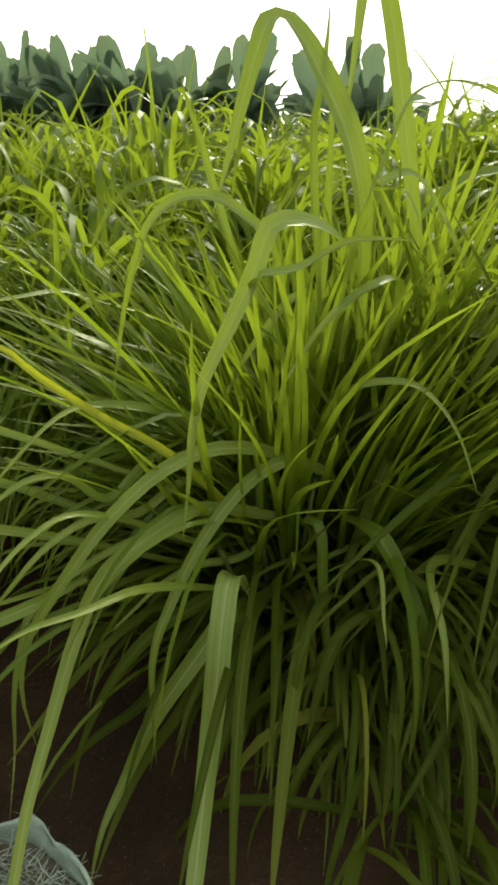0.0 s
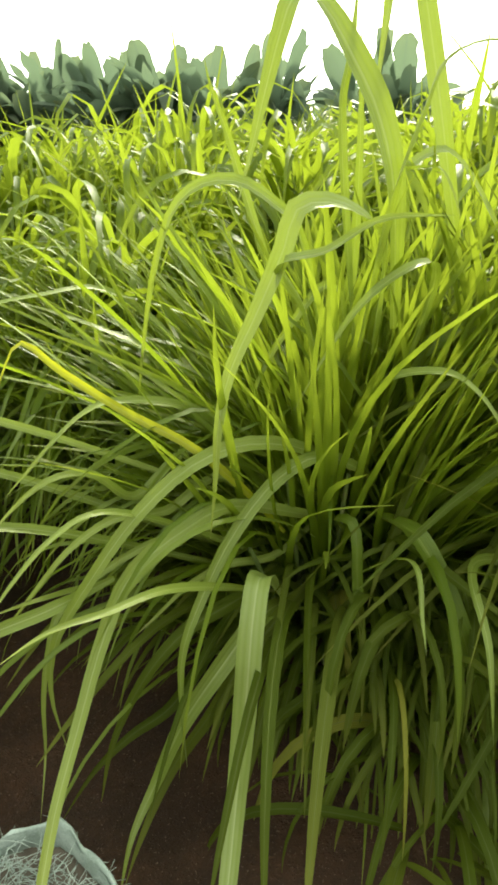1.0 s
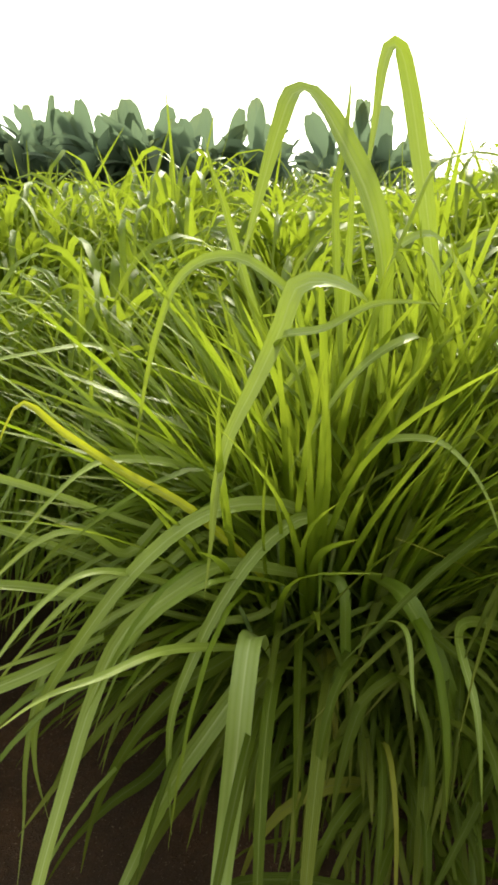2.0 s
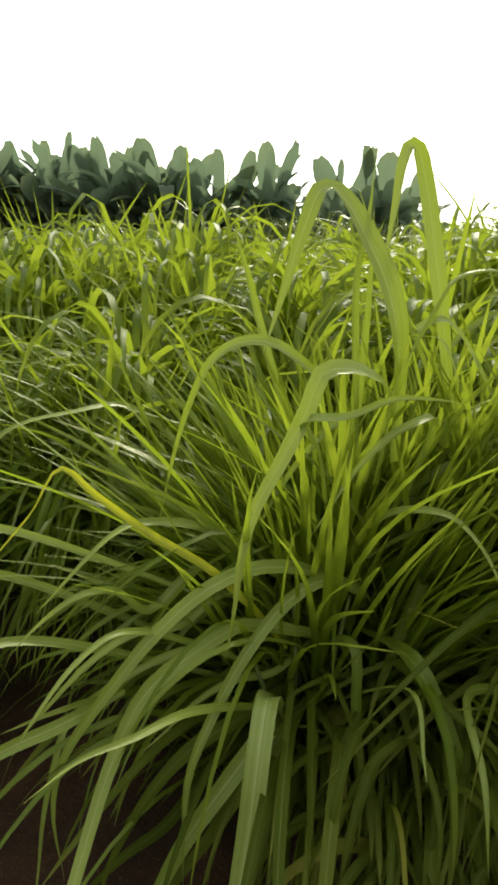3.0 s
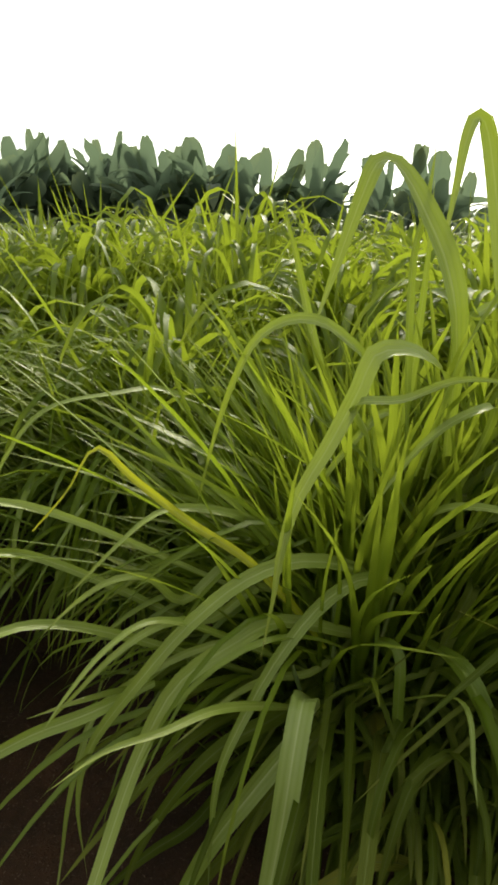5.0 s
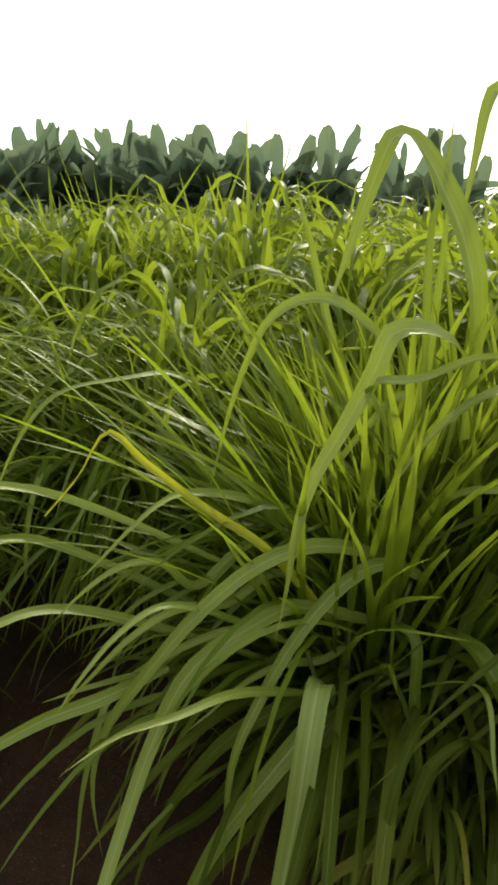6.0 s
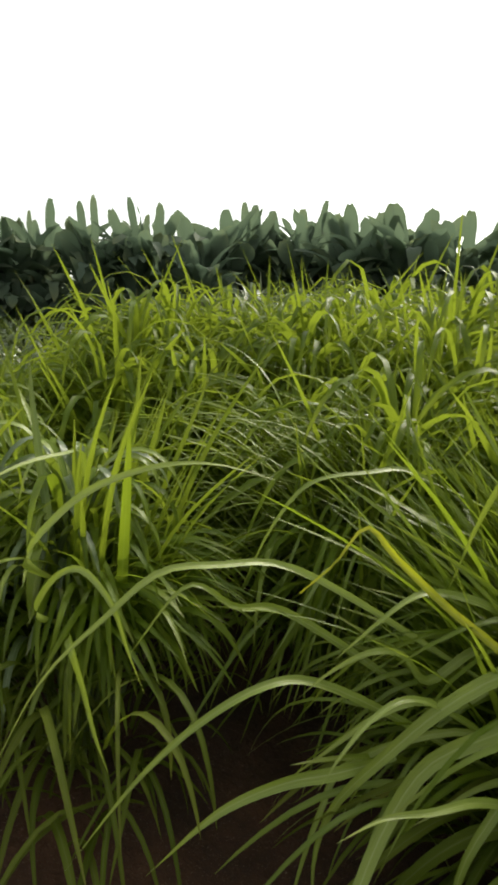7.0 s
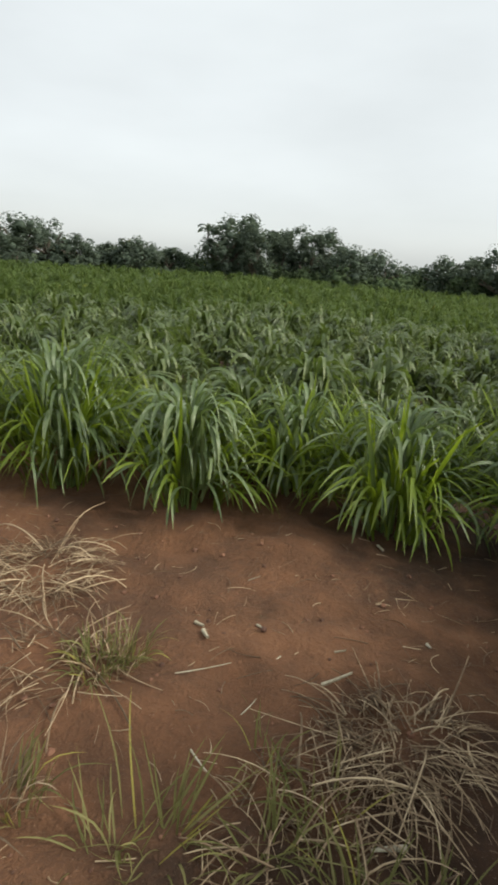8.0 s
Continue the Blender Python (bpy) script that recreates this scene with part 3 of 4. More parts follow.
hero(FRONT, 0.027, (0.110, 1.380, 1.000), (0.036, 1.270, 1.285), (-0.003, 1.220, 1.327), (-0.072, 1.170, 1.372), (-0.136, 1.145, 1.370), (-0.188, 1.145, 1.332), (-0.232, 1.165, 1.240), (-0.268, 1.185, 1.120), (-0.312, 1.200, 0.905))
hero(FRONT, 0.027, (0.100, 1.280, 0.950), (0.050, 1.120, 1.160), (0.009, 1.020, 1.250), (0.078, 0.970, 1.276), (0.153, 0.930, 1.325), (0.256, 0.900, 1.332))
hero(FRONT, 0.019, (0.160, 1.400, 0.900), (0.140, 1.360, 1.130), (0.102, 1.330, 1.158), (0.040, 1.300, 1.094), (-0.020, 1.280, 1.005), (-0.068, 1.270, 0.894), (-0.105, 1.260, 0.792))
hero(FRONT, 0.021, (0.300, 1.350, 0.950), (0.320, 1.250, 1.200), (0.260, 1.150, 1.229), (0.202, 1.130, 1.200), (0.145, 1.100, 1.153), (0.095, 1.080, 1.079), (0.034, 1.060, 0.968))
hero(FRONT, 0.019, (0.021, 1.180, 0.604), (-0.078, 1.100, 0.777), (-0.178, 1.070, 0.887), (-0.297, 1.070, 0.956), (-0.424, 1.080, 1.040), (-0.494, 1.080, 1.095), (-0.555, 1.060, 0.997), (-0.628, 1.050, 0.905), dry=True, end=0.92)
hero(FRONT, 0.033, (0.150, 1.340, 0.620), (0.089, 1.220, 0.796), (-0.065, 1.110, 0.870), (-0.168, 1.040, 0.855), (-0.269, 0.980, 0.778), (-0.368, 0.930, 0.650), (-0.456, 0.900, 0.501), (-0.483, 0.890, 0.357), (-0.464, 0.880, 0.155))
hero(FRONT, 0.033, (0.130, 1.300, 0.560), (0.054, 1.160, 0.670), (-0.098, 1.060, 0.747), (-0.174, 0.980, 0.746), (-0.280, 0.925, 0.672), (-0.338, 0.865, 0.550), (-0.372, 0.760, 0.425), (-0.380, 0.640, 0.368), (-0.362, 0.500, 0.342), end=0.76)
hero(FRONT, 0.031, (0.180, 1.380, 0.580), (0.219, 1.260, 0.714), (0.093, 1.160, 0.819), (0.004, 1.080, 0.805), (-0.080, 0.990, 0.731), (-0.147, 0.920, 0.610), (-0.183, 0.880, 0.508), (-0.190, 0.860, 0.335), (-0.187, 0.850, 0.199))
hero(FRONT, 0.050, (0.040, 1.180, 0.360), (-0.010, 1.040, 0.560), (-0.030, 0.950, 0.645), (-0.040, 0.890, 0.591), (-0.050, 0.830, 0.460), (-0.070, 0.770, 0.234), (-0.084, 0.640, 0.106), (-0.098, 0.520, 0.070), end=0.74, leaf=BROAD_LIT)
hero(FRONT, 0.021, (0.220, 1.400, 0.750), (0.216, 1.300, 0.854), (0.239, 1.200, 0.986), (0.334, 1.130, 1.025), (0.376, 1.060, 1.011), (0.411, 1.000, 0.963), (0.444, 0.950, 0.875))
hero(FRONT, 0.043, (0.220, 1.280, 0.600), (0.267, 1.120, 0.679), (0.295, 1.020, 0.705), (0.349, 0.970, 0.617), (0.403, 0.930, 0.483), (0.456, 0.900, 0.286), (0.478, 0.850, 0.114), (0.413, 0.630, 0.106), end=0.8, leaf=SHEEN)
hero(FRONT, 0.027, (0.280, 1.220, 0.500), (0.270, 1.080, 0.660), (0.329, 1.000, 0.657), (0.374, 0.950, 0.642), (0.432, 0.900, 0.620), (0.513, 0.860, 0.532), leaf=SHADED)
hero(FRONT, 0.024, (0.140, 1.280, 0.550), (0.144, 1.140, 0.673), (0.172, 1.100, 0.683), (0.186, 1.060, 0.542), (0.206, 1.030, 0.380), (0.227, 1.000, 0.207), (0.206, 0.810, 0.116), (0.180, 0.670, 0.113), leaf=SHEEN)
hero(FRONT, 0.034, (0.400, 1.400, 0.700), (0.333, 1.200, 0.795), (0.287, 1.150, 0.692), (0.245, 1.100, 0.590), (0.228, 1.060, 0.592), (0.206, 1.030, 0.505), leaf=SHADED)
hero(FRONT, 0.025, (0.260, 1.340, 0.550), (0.320, 1.200, 0.570), (0.340, 1.120, 0.735), (0.387, 1.050, 0.816), (0.429, 1.000, 0.858), (0.483, 0.950, 0.852), leaf=SHADED)
hero(FRONT, 0.036, (0.160, 1.280, 0.300), (0.150, 1.180, 0.420), (0.159, 1.080, 0.296), (0.137, 1.020, 0.189), (0.113, 0.910, 0.114), (0.091, 0.770, 0.114), (0.073, 0.650, 0.103), leaf=SHADED)
hero(FRONT, 0.030, (0.300, 1.280, 0.350), (0.300, 1.150, 0.500), (0.373, 1.050, 0.444), (0.337, 1.000, 0.337), (0.296, 0.960, 0.196), (0.256, 0.880, 0.109), (0.219, 0.790, 0.101), leaf=SHADED)
hero(FRONT, 0.029, (0.240, 1.300, 0.400), (0.250, 1.200, 0.500), (0.313, 1.080, 0.395), (0.323, 1.040, 0.254), (0.327, 0.980, 0.112), (0.308, 0.840, 0.116), leaf=SHADED)
hero(FRONT, 0.020, (0.260, 1.300, 0.500), (0.337, 1.100, 0.515), (0.312, 1.070, 0.414), (0.278, 1.040, 0.308), (0.247, 1.020, 0.211), leaf=SHADED)
hero(FRONT, 0.040, (0.100, 1.240, 0.420), (0.020, 1.020, 0.499), (-0.055, 0.950, 0.438), (-0.134, 0.900, 0.317), (-0.232, 0.860, 0.161), (-0.277, 0.750, 0.106), (-0.291, 0.640, 0.103), leaf=SHADED)
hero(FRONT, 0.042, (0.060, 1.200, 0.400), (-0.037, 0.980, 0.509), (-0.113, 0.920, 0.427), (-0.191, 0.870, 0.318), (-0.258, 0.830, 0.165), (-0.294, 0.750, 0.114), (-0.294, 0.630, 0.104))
hero(FRONT, 0.033, (0.040, 1.200, 0.480), (-0.098, 1.000, 0.534), (-0.183, 0.950, 0.506), (-0.264, 0.900, 0.429), (-0.352, 0.860, 0.248), (-0.383, 0.820, 0.111), leaf=SHADED)
hero(FRONT, 0.031, (0.000, 1.180, 0.280), (-0.100, 1.080, 0.400), (-0.250, 0.980, 0.224), (-0.334, 0.920, 0.198), (-0.415, 0.870, 0.133), (-0.455, 0.770, 0.116), leaf=SHADED)
hero(FRONT, 0.017, (-0.020, 1.220, 0.500), (-0.220, 1.080, 0.660), (-0.468, 0.980, 0.525), (-0.489, 0.930, 0.452), (-0.509, 0.900, 0.335), (-0.525, 0.880, 0.173), (-0.506, 0.770, 0.101))
hero(FRONT, 0.022, (0.020, 1.280, 0.620), (-0.160, 1.200, 0.900), (-0.336, 1.100, 0.968), (-0.380, 1.050, 0.961), (-0.419, 1.000, 0.932), (-0.461, 0.960, 0.888), (-0.500, 0.920, 0.848))
hero(FRONT, 0.019, (0.120, 1.300, 0.580), (-0.009, 1.150, 0.555), (-0.104, 1.080, 0.582), (-0.182, 1.000, 0.588), (-0.247, 0.950, 0.543), (-0.295, 0.920, 0.507))
hero(FRONT, 0.016, (0.200, 1.300, 0.500), (0.181, 1.180, 0.538), (0.104, 1.100, 0.583), (0.036, 1.040, 0.589), (-0.009, 1.000, 0.555), leaf=SHADED)
hero(FRONT, 0.021, (0.000, 1.280, 0.550), (-0.140, 1.200, 0.740), (-0.242, 1.100, 0.709), (-0.336, 1.020, 0.737), (-0.409, 0.960, 0.707), (-0.498, 0.920, 0.608), (-0.586, 0.900, 0.495))
hero(FRONT, 0.023, (-0.020, 1.300, 0.600), (-0.200, 1.220, 0.800), (-0.315, 1.120, 0.731), (-0.379, 1.040, 0.832), (-0.436, 0.980, 0.852), (-0.507, 0.940, 0.804), (-0.571, 0.900, 0.732))
hero(FRONT, 0.060, (0.270, 1.380, 1.050), (0.235, 1.350, 1.365), (0.192, 1.360, 1.497), (0.140, 1.380, 1.590), (0.088, 1.400, 1.668), (0.052, 1.415, 1.700), (0.024, 1.405, 1.692), (0.002, 1.380, 1.640), (-0.030, 1.345, 1.530), (-0.056, 1.320, 1.430), (-0.084, 1.290, 1.330))
hero(BESIDE, 0.042, (0.440, 1.500, 1.150), (0.356, 1.510, 1.491), (0.328, 1.540, 1.620), (0.300, 1.570, 1.740), (0.272, 1.580, 1.815), (0.250, 1.570, 1.822), (0.232, 1.550, 1.775), (0.222, 1.525, 1.680), (0.210, 1.500, 1.570), (0.198, 1.480, 1.470))
hero(FRONT, 0.021, (0.180, 1.380, 1.000), (0.126, 1.400, 1.514), (0.138, 1.420, 1.584), (0.148, 1.450, 1.686), (0.149, 1.460, 1.781))
hero(FRONT, 0.022, (0.170, 1.220, 1.050), (0.186, 1.120, 1.282), (0.199, 1.080, 1.382), (0.215, 1.020, 1.467), (0.230, 0.970, 1.527), (0.270, 0.950, 1.543), (0.316, 0.940, 1.537), (0.355, 0.930, 1.519))
hero(BESIDE, 0.021, (0.600, 1.450, 1.100), (0.340, 1.360, 1.420), (0.251, 1.300, 1.387), (0.300, 1.240, 1.389), (0.323, 1.220, 1.354), (0.340, 1.200, 1.306))
hero(FRONT, 0.027, (0.220, 1.460, 0.700), (0.159, 1.500, 0.929), (0.180, 1.500, 1.174), (0.181, 1.500, 1.352), (0.174, 1.500, 1.553), (0.164, 1.500, 1.683))
hero(FRONT, 0.024, (0.020, 1.600, 1.000), (-0.102, 1.700, 1.349), (-0.143, 1.700, 1.482), (-0.178, 1.680, 1.580), (-0.189, 1.660, 1.641))
hero(CORNER, 0.022, (-1.32, 1.01, 0.75), (-1.12, 0.69, 1.03), (-1.06, 0.72, 1.12), (-1.00, 0.76, 1.18), (-0.89, 0.83, 1.23), (-0.80, 0.91, 1.23), (-0.66, 1.02, 1.18))
hero(FRONT, 0.019, (-0.13, 1.22, 0.69), (-0.66, 1.04, 0.97), (-0.77, 0.89, 1.01), (-0.85, 0.78, 1.02), (-0.91, 0.67, 0.95), (-0.98, 0.58, 0.85), (-1.04, 0.49, 0.66))
hero(FRONT, 0.021, (-0.10, 1.19, 0.49), (-0.55, 0.93, 0.77), (-0.63, 0.83, 0.79), (-0.72, 0.72, 0.74), (-0.79, 0.63, 0.66), (-0.89, 0.53, 0.48))
hero(FRONT, 0.028, (-0.35, 1.01, 0.59), (-0.46, 0.90, 0.59), (-0.55, 0.81, 0.60), (-0.65, 0.71, 0.57), (-0.75, 0.60, 0.47))
hero(FRONT, 0.021, (-0.07, 1.38, 0.82), (-0.45, 1.56, 1.10), (-0.58, 1.41, 1.12), (-0.70, 1.28, 1.10), (-0.76, 1.19, 1.00), (-0.82, 1.12, 0.80))
hero(CORNER, 0.019, (-1.28, 1.01, 0.57), (-1.00, 0.68, 0.85), (-0.97, 0.68, 0.77), (-0.93, 0.67, 0.67), (-0.90, 0.68, 0.57))
hero(CORNER, 0.018, (-1.31, 1.01, 0.62), (-1.11, 0.70, 0.90), (-1.04, 0.69, 1.00), (-0.98, 0.69, 1.03), (-0.91, 0.69, 0.98), (-0.87, 0.70, 0.87), (-0.83, 0.70, 0.79))
hero(FRONT, 0.022, (-0.14, 1.25, 0.51), (-0.70, 1.14, 0.79), (-0.77, 1.00, 0.85), (-0.85, 0.91, 0.93), (-0.93, 0.78, 0.79))
hero(FRONT, 0.018, (0.01, 1.15, 0.45), (-0.19, 0.81, 0.73), (-0.26, 0.72, 0.76), (-0.33, 0.65, 0.78), (-0.39, 0.58, 0.77))
hero(FRONT, 0.016, (-0.03, 1.19, 0.53), (-0.33, 0.93, 0.81), (-0.39, 0.84, 0.81), (-0.43, 0.74, 0.78), (-0.45, 0.68, 0.75))
hero(FRONT, 0.014, (0.15, 1.18, 0.45), (0.26, 0.90, 0.73), (0.26, 0.80, 0.68), (0.26, 0.75, 0.65))
hero(BESIDE, 0.022, (0.78, 1.23, 0.42), (0.38, 0.94, 0.70), (0.37, 0.78, 0.65), (0.38, 0.70, 0.49))
hero(EDGE, 0.018, (-1.80, 0.82, 0.65), (-1.70, 0.69, 0.93), (-1.71, 0.51, 1.05), (-1.68, 0.41, 1.08), (-1.65, 0.30, 1.08), (-1.61, 0.22, 1.03), (-1.55, 0.17, 0.99))
hero(EDGE, 0.022, (-1.80, 0.84, 0.51), (-1.67, 0.73, 0.79), (-1.67, 0.60, 0.85), (-1.67, 0.49, 0.85), (-1.64, 0.41, 0.84), (-1.60, 0.34, 0.78), (-1.56, 0.29, 0.68), (-1.50, 0.25, 0.64))
hero(EDGE, 0.024, (-1.83, 0.79, 0.88), (-1.77, 0.58, 1.16), (-1.70, 0.49, 1.24), (-1.63, 0.41, 1.24), (-1.55, 0.35, 1.22), (-1.47, 0.30, 1.18))
hero(EDGE, 0.022, (-1.84, 0.77, 0.80), (-1.81, 0.51, 1.08), (-1.76, 0.43, 1.17), (-1.70, 0.37, 1.22), (-1.64, 0.32, 1.20), (-1.58, 0.28, 1.14), (-1.50, 0.24, 1.07))
hero(EDGE, 0.024, (-1.82, 0.80, 0.75), (-1.75, 0.61, 1.03), (-1.70, 0.54, 1.12), (-1.64, 0.47, 1.16), (-1.59, 0.41, 1.16), (-1.52, 0.37, 1.09), (-1.45, 0.32, 1.03))
hero(EDGE, 0.022, (-1.82, 0.79, 0.78), (-1.76, 0.58, 1.06), (-1.69, 0.55, 1.12), (-1.62, 0.52, 1.14), (-1.54, 0.49, 1.10), (-1.47, 0.46, 1.02), (-1.39, 0.44, 0.94))
hero(CORNER, 0.023, (-1.41, 1.06, 0.36), (-1.44, 0.85, 0.64), (-1.42, 0.69, 0.74), (-1.41, 0.53, 0.81), (-1.37, 0.42, 0.83), (-1.31, 0.32, 0.84))
hero(EDGE, 0.020, (-1.78, 0.87, 0.46), (-1.60, 0.85, 0.74), (-1.56, 0.73, 0.77), (-1.52, 0.60, 0.80), (-1.46, 0.50, 0.81), (-1.39, 0.42, 0.81))
hero(EDGE, 0.026, (-1.80, 0.83, 0.12), (-1.69, 0.70, 0.33), (-1.64, 0.53, 0.48), (-1.57, 0.39, 0.61), (-1.49, 0.26, 0.67))
hero(EDGE, 0.018, (-1.78, 0.86, 0.70), (-1.62, 0.83, 0.98), (-1.59, 0.72, 1.02), (-1.56, 0.61, 1.06), (-1.52, 0.52, 1.05), (-1.48, 0.43, 1.01), (-1.44, 0.35, 0.99))
hero(CORNER, 0.018, (-1.38, 1.11, 0.50), (-1.33, 1.02, 0.78), (-1.30, 0.89, 0.88), (-1.27, 0.76, 0.94), (-1.23, 0.65, 0.96), (-1.19, 0.52, 0.96))
hero(CORNER, 0.025, (-1.39, 1.10, 0.53), (-1.36, 0.98, 0.81), (-1.28, 0.87, 0.94), (-1.20, 0.77, 0.96), (-1.11, 0.66, 0.96))
hero(CORNER, 0.027, (-1.39, 1.09, 0.50), (-1.37, 0.96, 0.78), (-1.30, 0.83, 0.89), (-1.23, 0.72, 0.91), (-1.14, 0.61, 0.88))
hero(CORNER, 0.026, (-1.36, 1.14, 0.17), (-1.28, 1.12, 0.45), (-1.25, 0.97, 0.56), (-1.22, 0.84, 0.60), (-1.18, 0.73, 0.55), (-1.13, 0.62, 0.49))
hero(CORNER, 0.045, (-1.38, 1.12, 0.12), (-1.32, 1.04, 0.08), (-1.25, 0.97, 0.25), (-1.17, 0.93, 0.29), (-1.10, 0.87, 0.28), (-1.03, 0.79, 0.30))
hero(CORNER, 0.024, (-1.35, 1.16, 0.15), (-1.23, 1.19, 0.43), (-1.20, 1.05, 0.48), (-1.18, 0.91, 0.48), (-1.15, 0.78, 0.48), (-1.11, 0.66, 0.52))
hero(CORNER, 0.023, (-1.39, 1.09, 0.12), (-1.38, 0.94, 0.36), (-1.35, 0.81, 0.42), (-1.31, 0.69, 0.46), (-1.27, 0.59, 0.49), (-1.21, 0.49, 0.54))
hero(CORNER, 0.015, (-1.37, 1.13, 0.84), (-1.30, 1.08, 1.12), (-1.26, 0.95, 1.16), (-1.25, 0.80, 1.17), (-1.23, 0.65, 1.16), (-1.19, 0.53, 1.17))
hero(CORNER, 0.015, (-1.40, 1.08, 0.79), (-1.41, 0.90, 1.07), (-1.37, 0.77, 1.14), (-1.35, 0.63, 1.23), (-1.31, 0.52, 1.27), (-1.26, 0.41, 1.26))

# the far side of the bare strip
edge = [(-3.95, -0.10, 0.95), (-3.95, -1.45, 0.92), (-4.0, -2.35, 1.12), (-3.85, 0.75, 0.9), (-4.0, -3.3, 1.0), (-3.3, 1.35, 0.95), (-4.1, -4.2, 1.0), (-4.45, -0.75, 0.85), (-3.42, 0.92, 0.66)]
for k, (x, y, h) in enumerate(edge):
    grass_clump(x, y, 210, 240, h * 1.06, 0.66, 0.038, 40 + k, "deep green fodder grass clump drooping over bare soil", "edge of the grass field", 0.85, (PALE,), heart_leaf=SHEEN, upright=0.10, stiff=0.5)


def in_plot(x, y):
    """Inside the planted land: beyond the front row and beyond the far edge of the bare strip."""
    front = y > 2.25 and x > -3.0
    side = x < -4.35 and y > -45
    corner = y > 1.8 and x <= -3.0
    return front or side or corner


def seen(x, y):
    a = math.degrees(math.atan2(-(x + 0.3), y + 0.3))
    return -50 < a < 146


def centres_between(near, far, gap, seed, limit=13.0):
    r = np.random.default_rng(seed)
    pts = []
    m = int(far / gap) + 1
    for i in range(-m, m + 1):
        for j in range(-m, m + 1):
            x, y = (i + r.uniform(-0.3, 0.3)) * gap, (j + r.uniform(-0.3, 0.3)) * gap
            d = math.hypot(x + 0.3, y + 0.2)
            if near <= d < far and in_plot(x, y) and seen(x, y) and (y < limit + 0.25 * min(x, 0) or x < -15):
                pts.append((x, y))
    return pts


def tall(x, y):
    """Height of the stand: taller ahead of the camera than on the slope."""
    ahead = max(0.0, min(1.0, (x + 3.3 + 0.25 * (y - 2)) / 0.8))
    return 0.86 + ahead * (0.58 + 0.50 * max(0.0, min(1.0, (y - 1.9) / 2.4)) + 0.2 * max(0.0, min(1.0, x - 0.3)))


for name, near, far, gap, count, wide, segs, across, seed in (
        ("grass_field_near", 0.0, 5.5, 0.60, 270, 0.050, 9, 3, 71),
        ("grass_field_middle", 5.5, 13.0, 0.75, 140, 0.062, 5, 2, 72),
        ("grass_field_far", 13.0, 30.0, 1.05, 58, 0.072, 3, 2, 73),
        ("grass_field_distant", 30.0, 66.0, 1.7, 36, 0.13, 2, 2, 74)):
    pts = centres_between(near, far, gap, seed)
    for ahead in (True, False):
        some = [(x, y) for x, y in pts if (x > -3.4 and y > 0) == ahead]
        if some:
            hs = [tall(x, y) * rng.uniform(0.80 if ahead else 0.66, 1.12 if ahead else 1.2) for x, y in some]
            field(name if ahead else name + "_slope", some, hs, count, wide, segs, across, (0.66 if ahead else 0.5) if far < 20 else 1.1,
                  "dense stand of bright green fodder grass" if ahead else "dense stand of deep green fodder grass on the slope", seed + ahead, 0.62 if ahead else 0.75, GRASS if ahead else SLOPE if far < 20 else FAR)


back = np.random.default_rng(83)
row = [(back.uniform(-2.0, 6.5), back.uniform(12.6, 14.2)) for _ in range(64)]
field("grass_field_back", row, [back.uniform(2.3, 2.85) for _ in row], 120, 0.055, 6, 2, 0.5, "dark green stand of older, taller fodder grass before the banana row", 84, 0.7, SLOPE)


# ------------------------------------------------------------------ bananas
def banana_profile(s):
    return np.clip(np.sin(np.clip(s * 0.93 + 0.07, 0, 1) * np.pi) ** 0.55, 0.03, 1)


def torn(profile, r):
    """The same outline with notches where wind has torn the leaf."""
    return lambda s: profile(s) * np.where(r.random(len(s)) < 0.2, r.uniform(0.5, 0.8, len(s)), r.uniform(0.93, 1.04, len(s)))


def paddle(name, base, tip, width, yaw, r, segs=12):
    """A stiff young banana leaf from its stalk at base to its blunt, wind-torn tip; it is set to face the camera, and
    yaw turns it away.
    """
    base, tip = np.array(base, float), np.array(tip, float)
    way = tip - base
    s = np.linspace(0, 1, segs + 1)
    side = np.cross(way / np.linalg.norm(way), np.array([math.sin(yaw), -math.cos(yaw), 0.0]))
    side /= np.linalg.norm(side)
    face = np.cross(side, way / np.linalg.norm(way))
    arch = face[None] * (0.10 * np.linalg.norm(way) * (s * s - s))[:, None]
    line = base[None] + way[None] * s[:, None] + arch
    w = width * 0.5 * np.clip(np.minimum(1, 0.16 + 3.0 * np.clip(s - 0.14, 0, 1)), 0.05, 1) * np.sqrt(np.clip((1.03 - s) / 0.16, 0, 1))
    left, right = (w * np.where(r.random(segs + 1) < 0.09, r.uniform(0.66, 0.86, segs + 1), r.uniform(0.96, 1.03, segs + 1)) for _ in range(2))
    cup = face[None] * (0.16 * w)[:, None]
    rows = np.stack([line - side[None] * left[:, None] + cup, line - side[None] * left[:, None] * 0.5 + cup * 0.3, line,
                     line + side[None] * right[:, None] * 0.5 + cup * 0.3, line + side[None] * right[:, None] + cup], 1)
    rows[-1] += np.outer(r.uniform(-0.03, 0.02, 5), way / np.linalg.norm(way))
    uv = np.stack([np.tile([0, 0.25, 0.5, 0.75, 1.0], segs + 1), np.repeat(s, 5)], 1)
    i = np.arange(segs)[:, None] * 5 + np.arange(4)[None]
    faces = np.stack([i, i + 1, i + 6, i + 5], 2).reshape(-1, 4)
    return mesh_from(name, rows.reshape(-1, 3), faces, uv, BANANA)


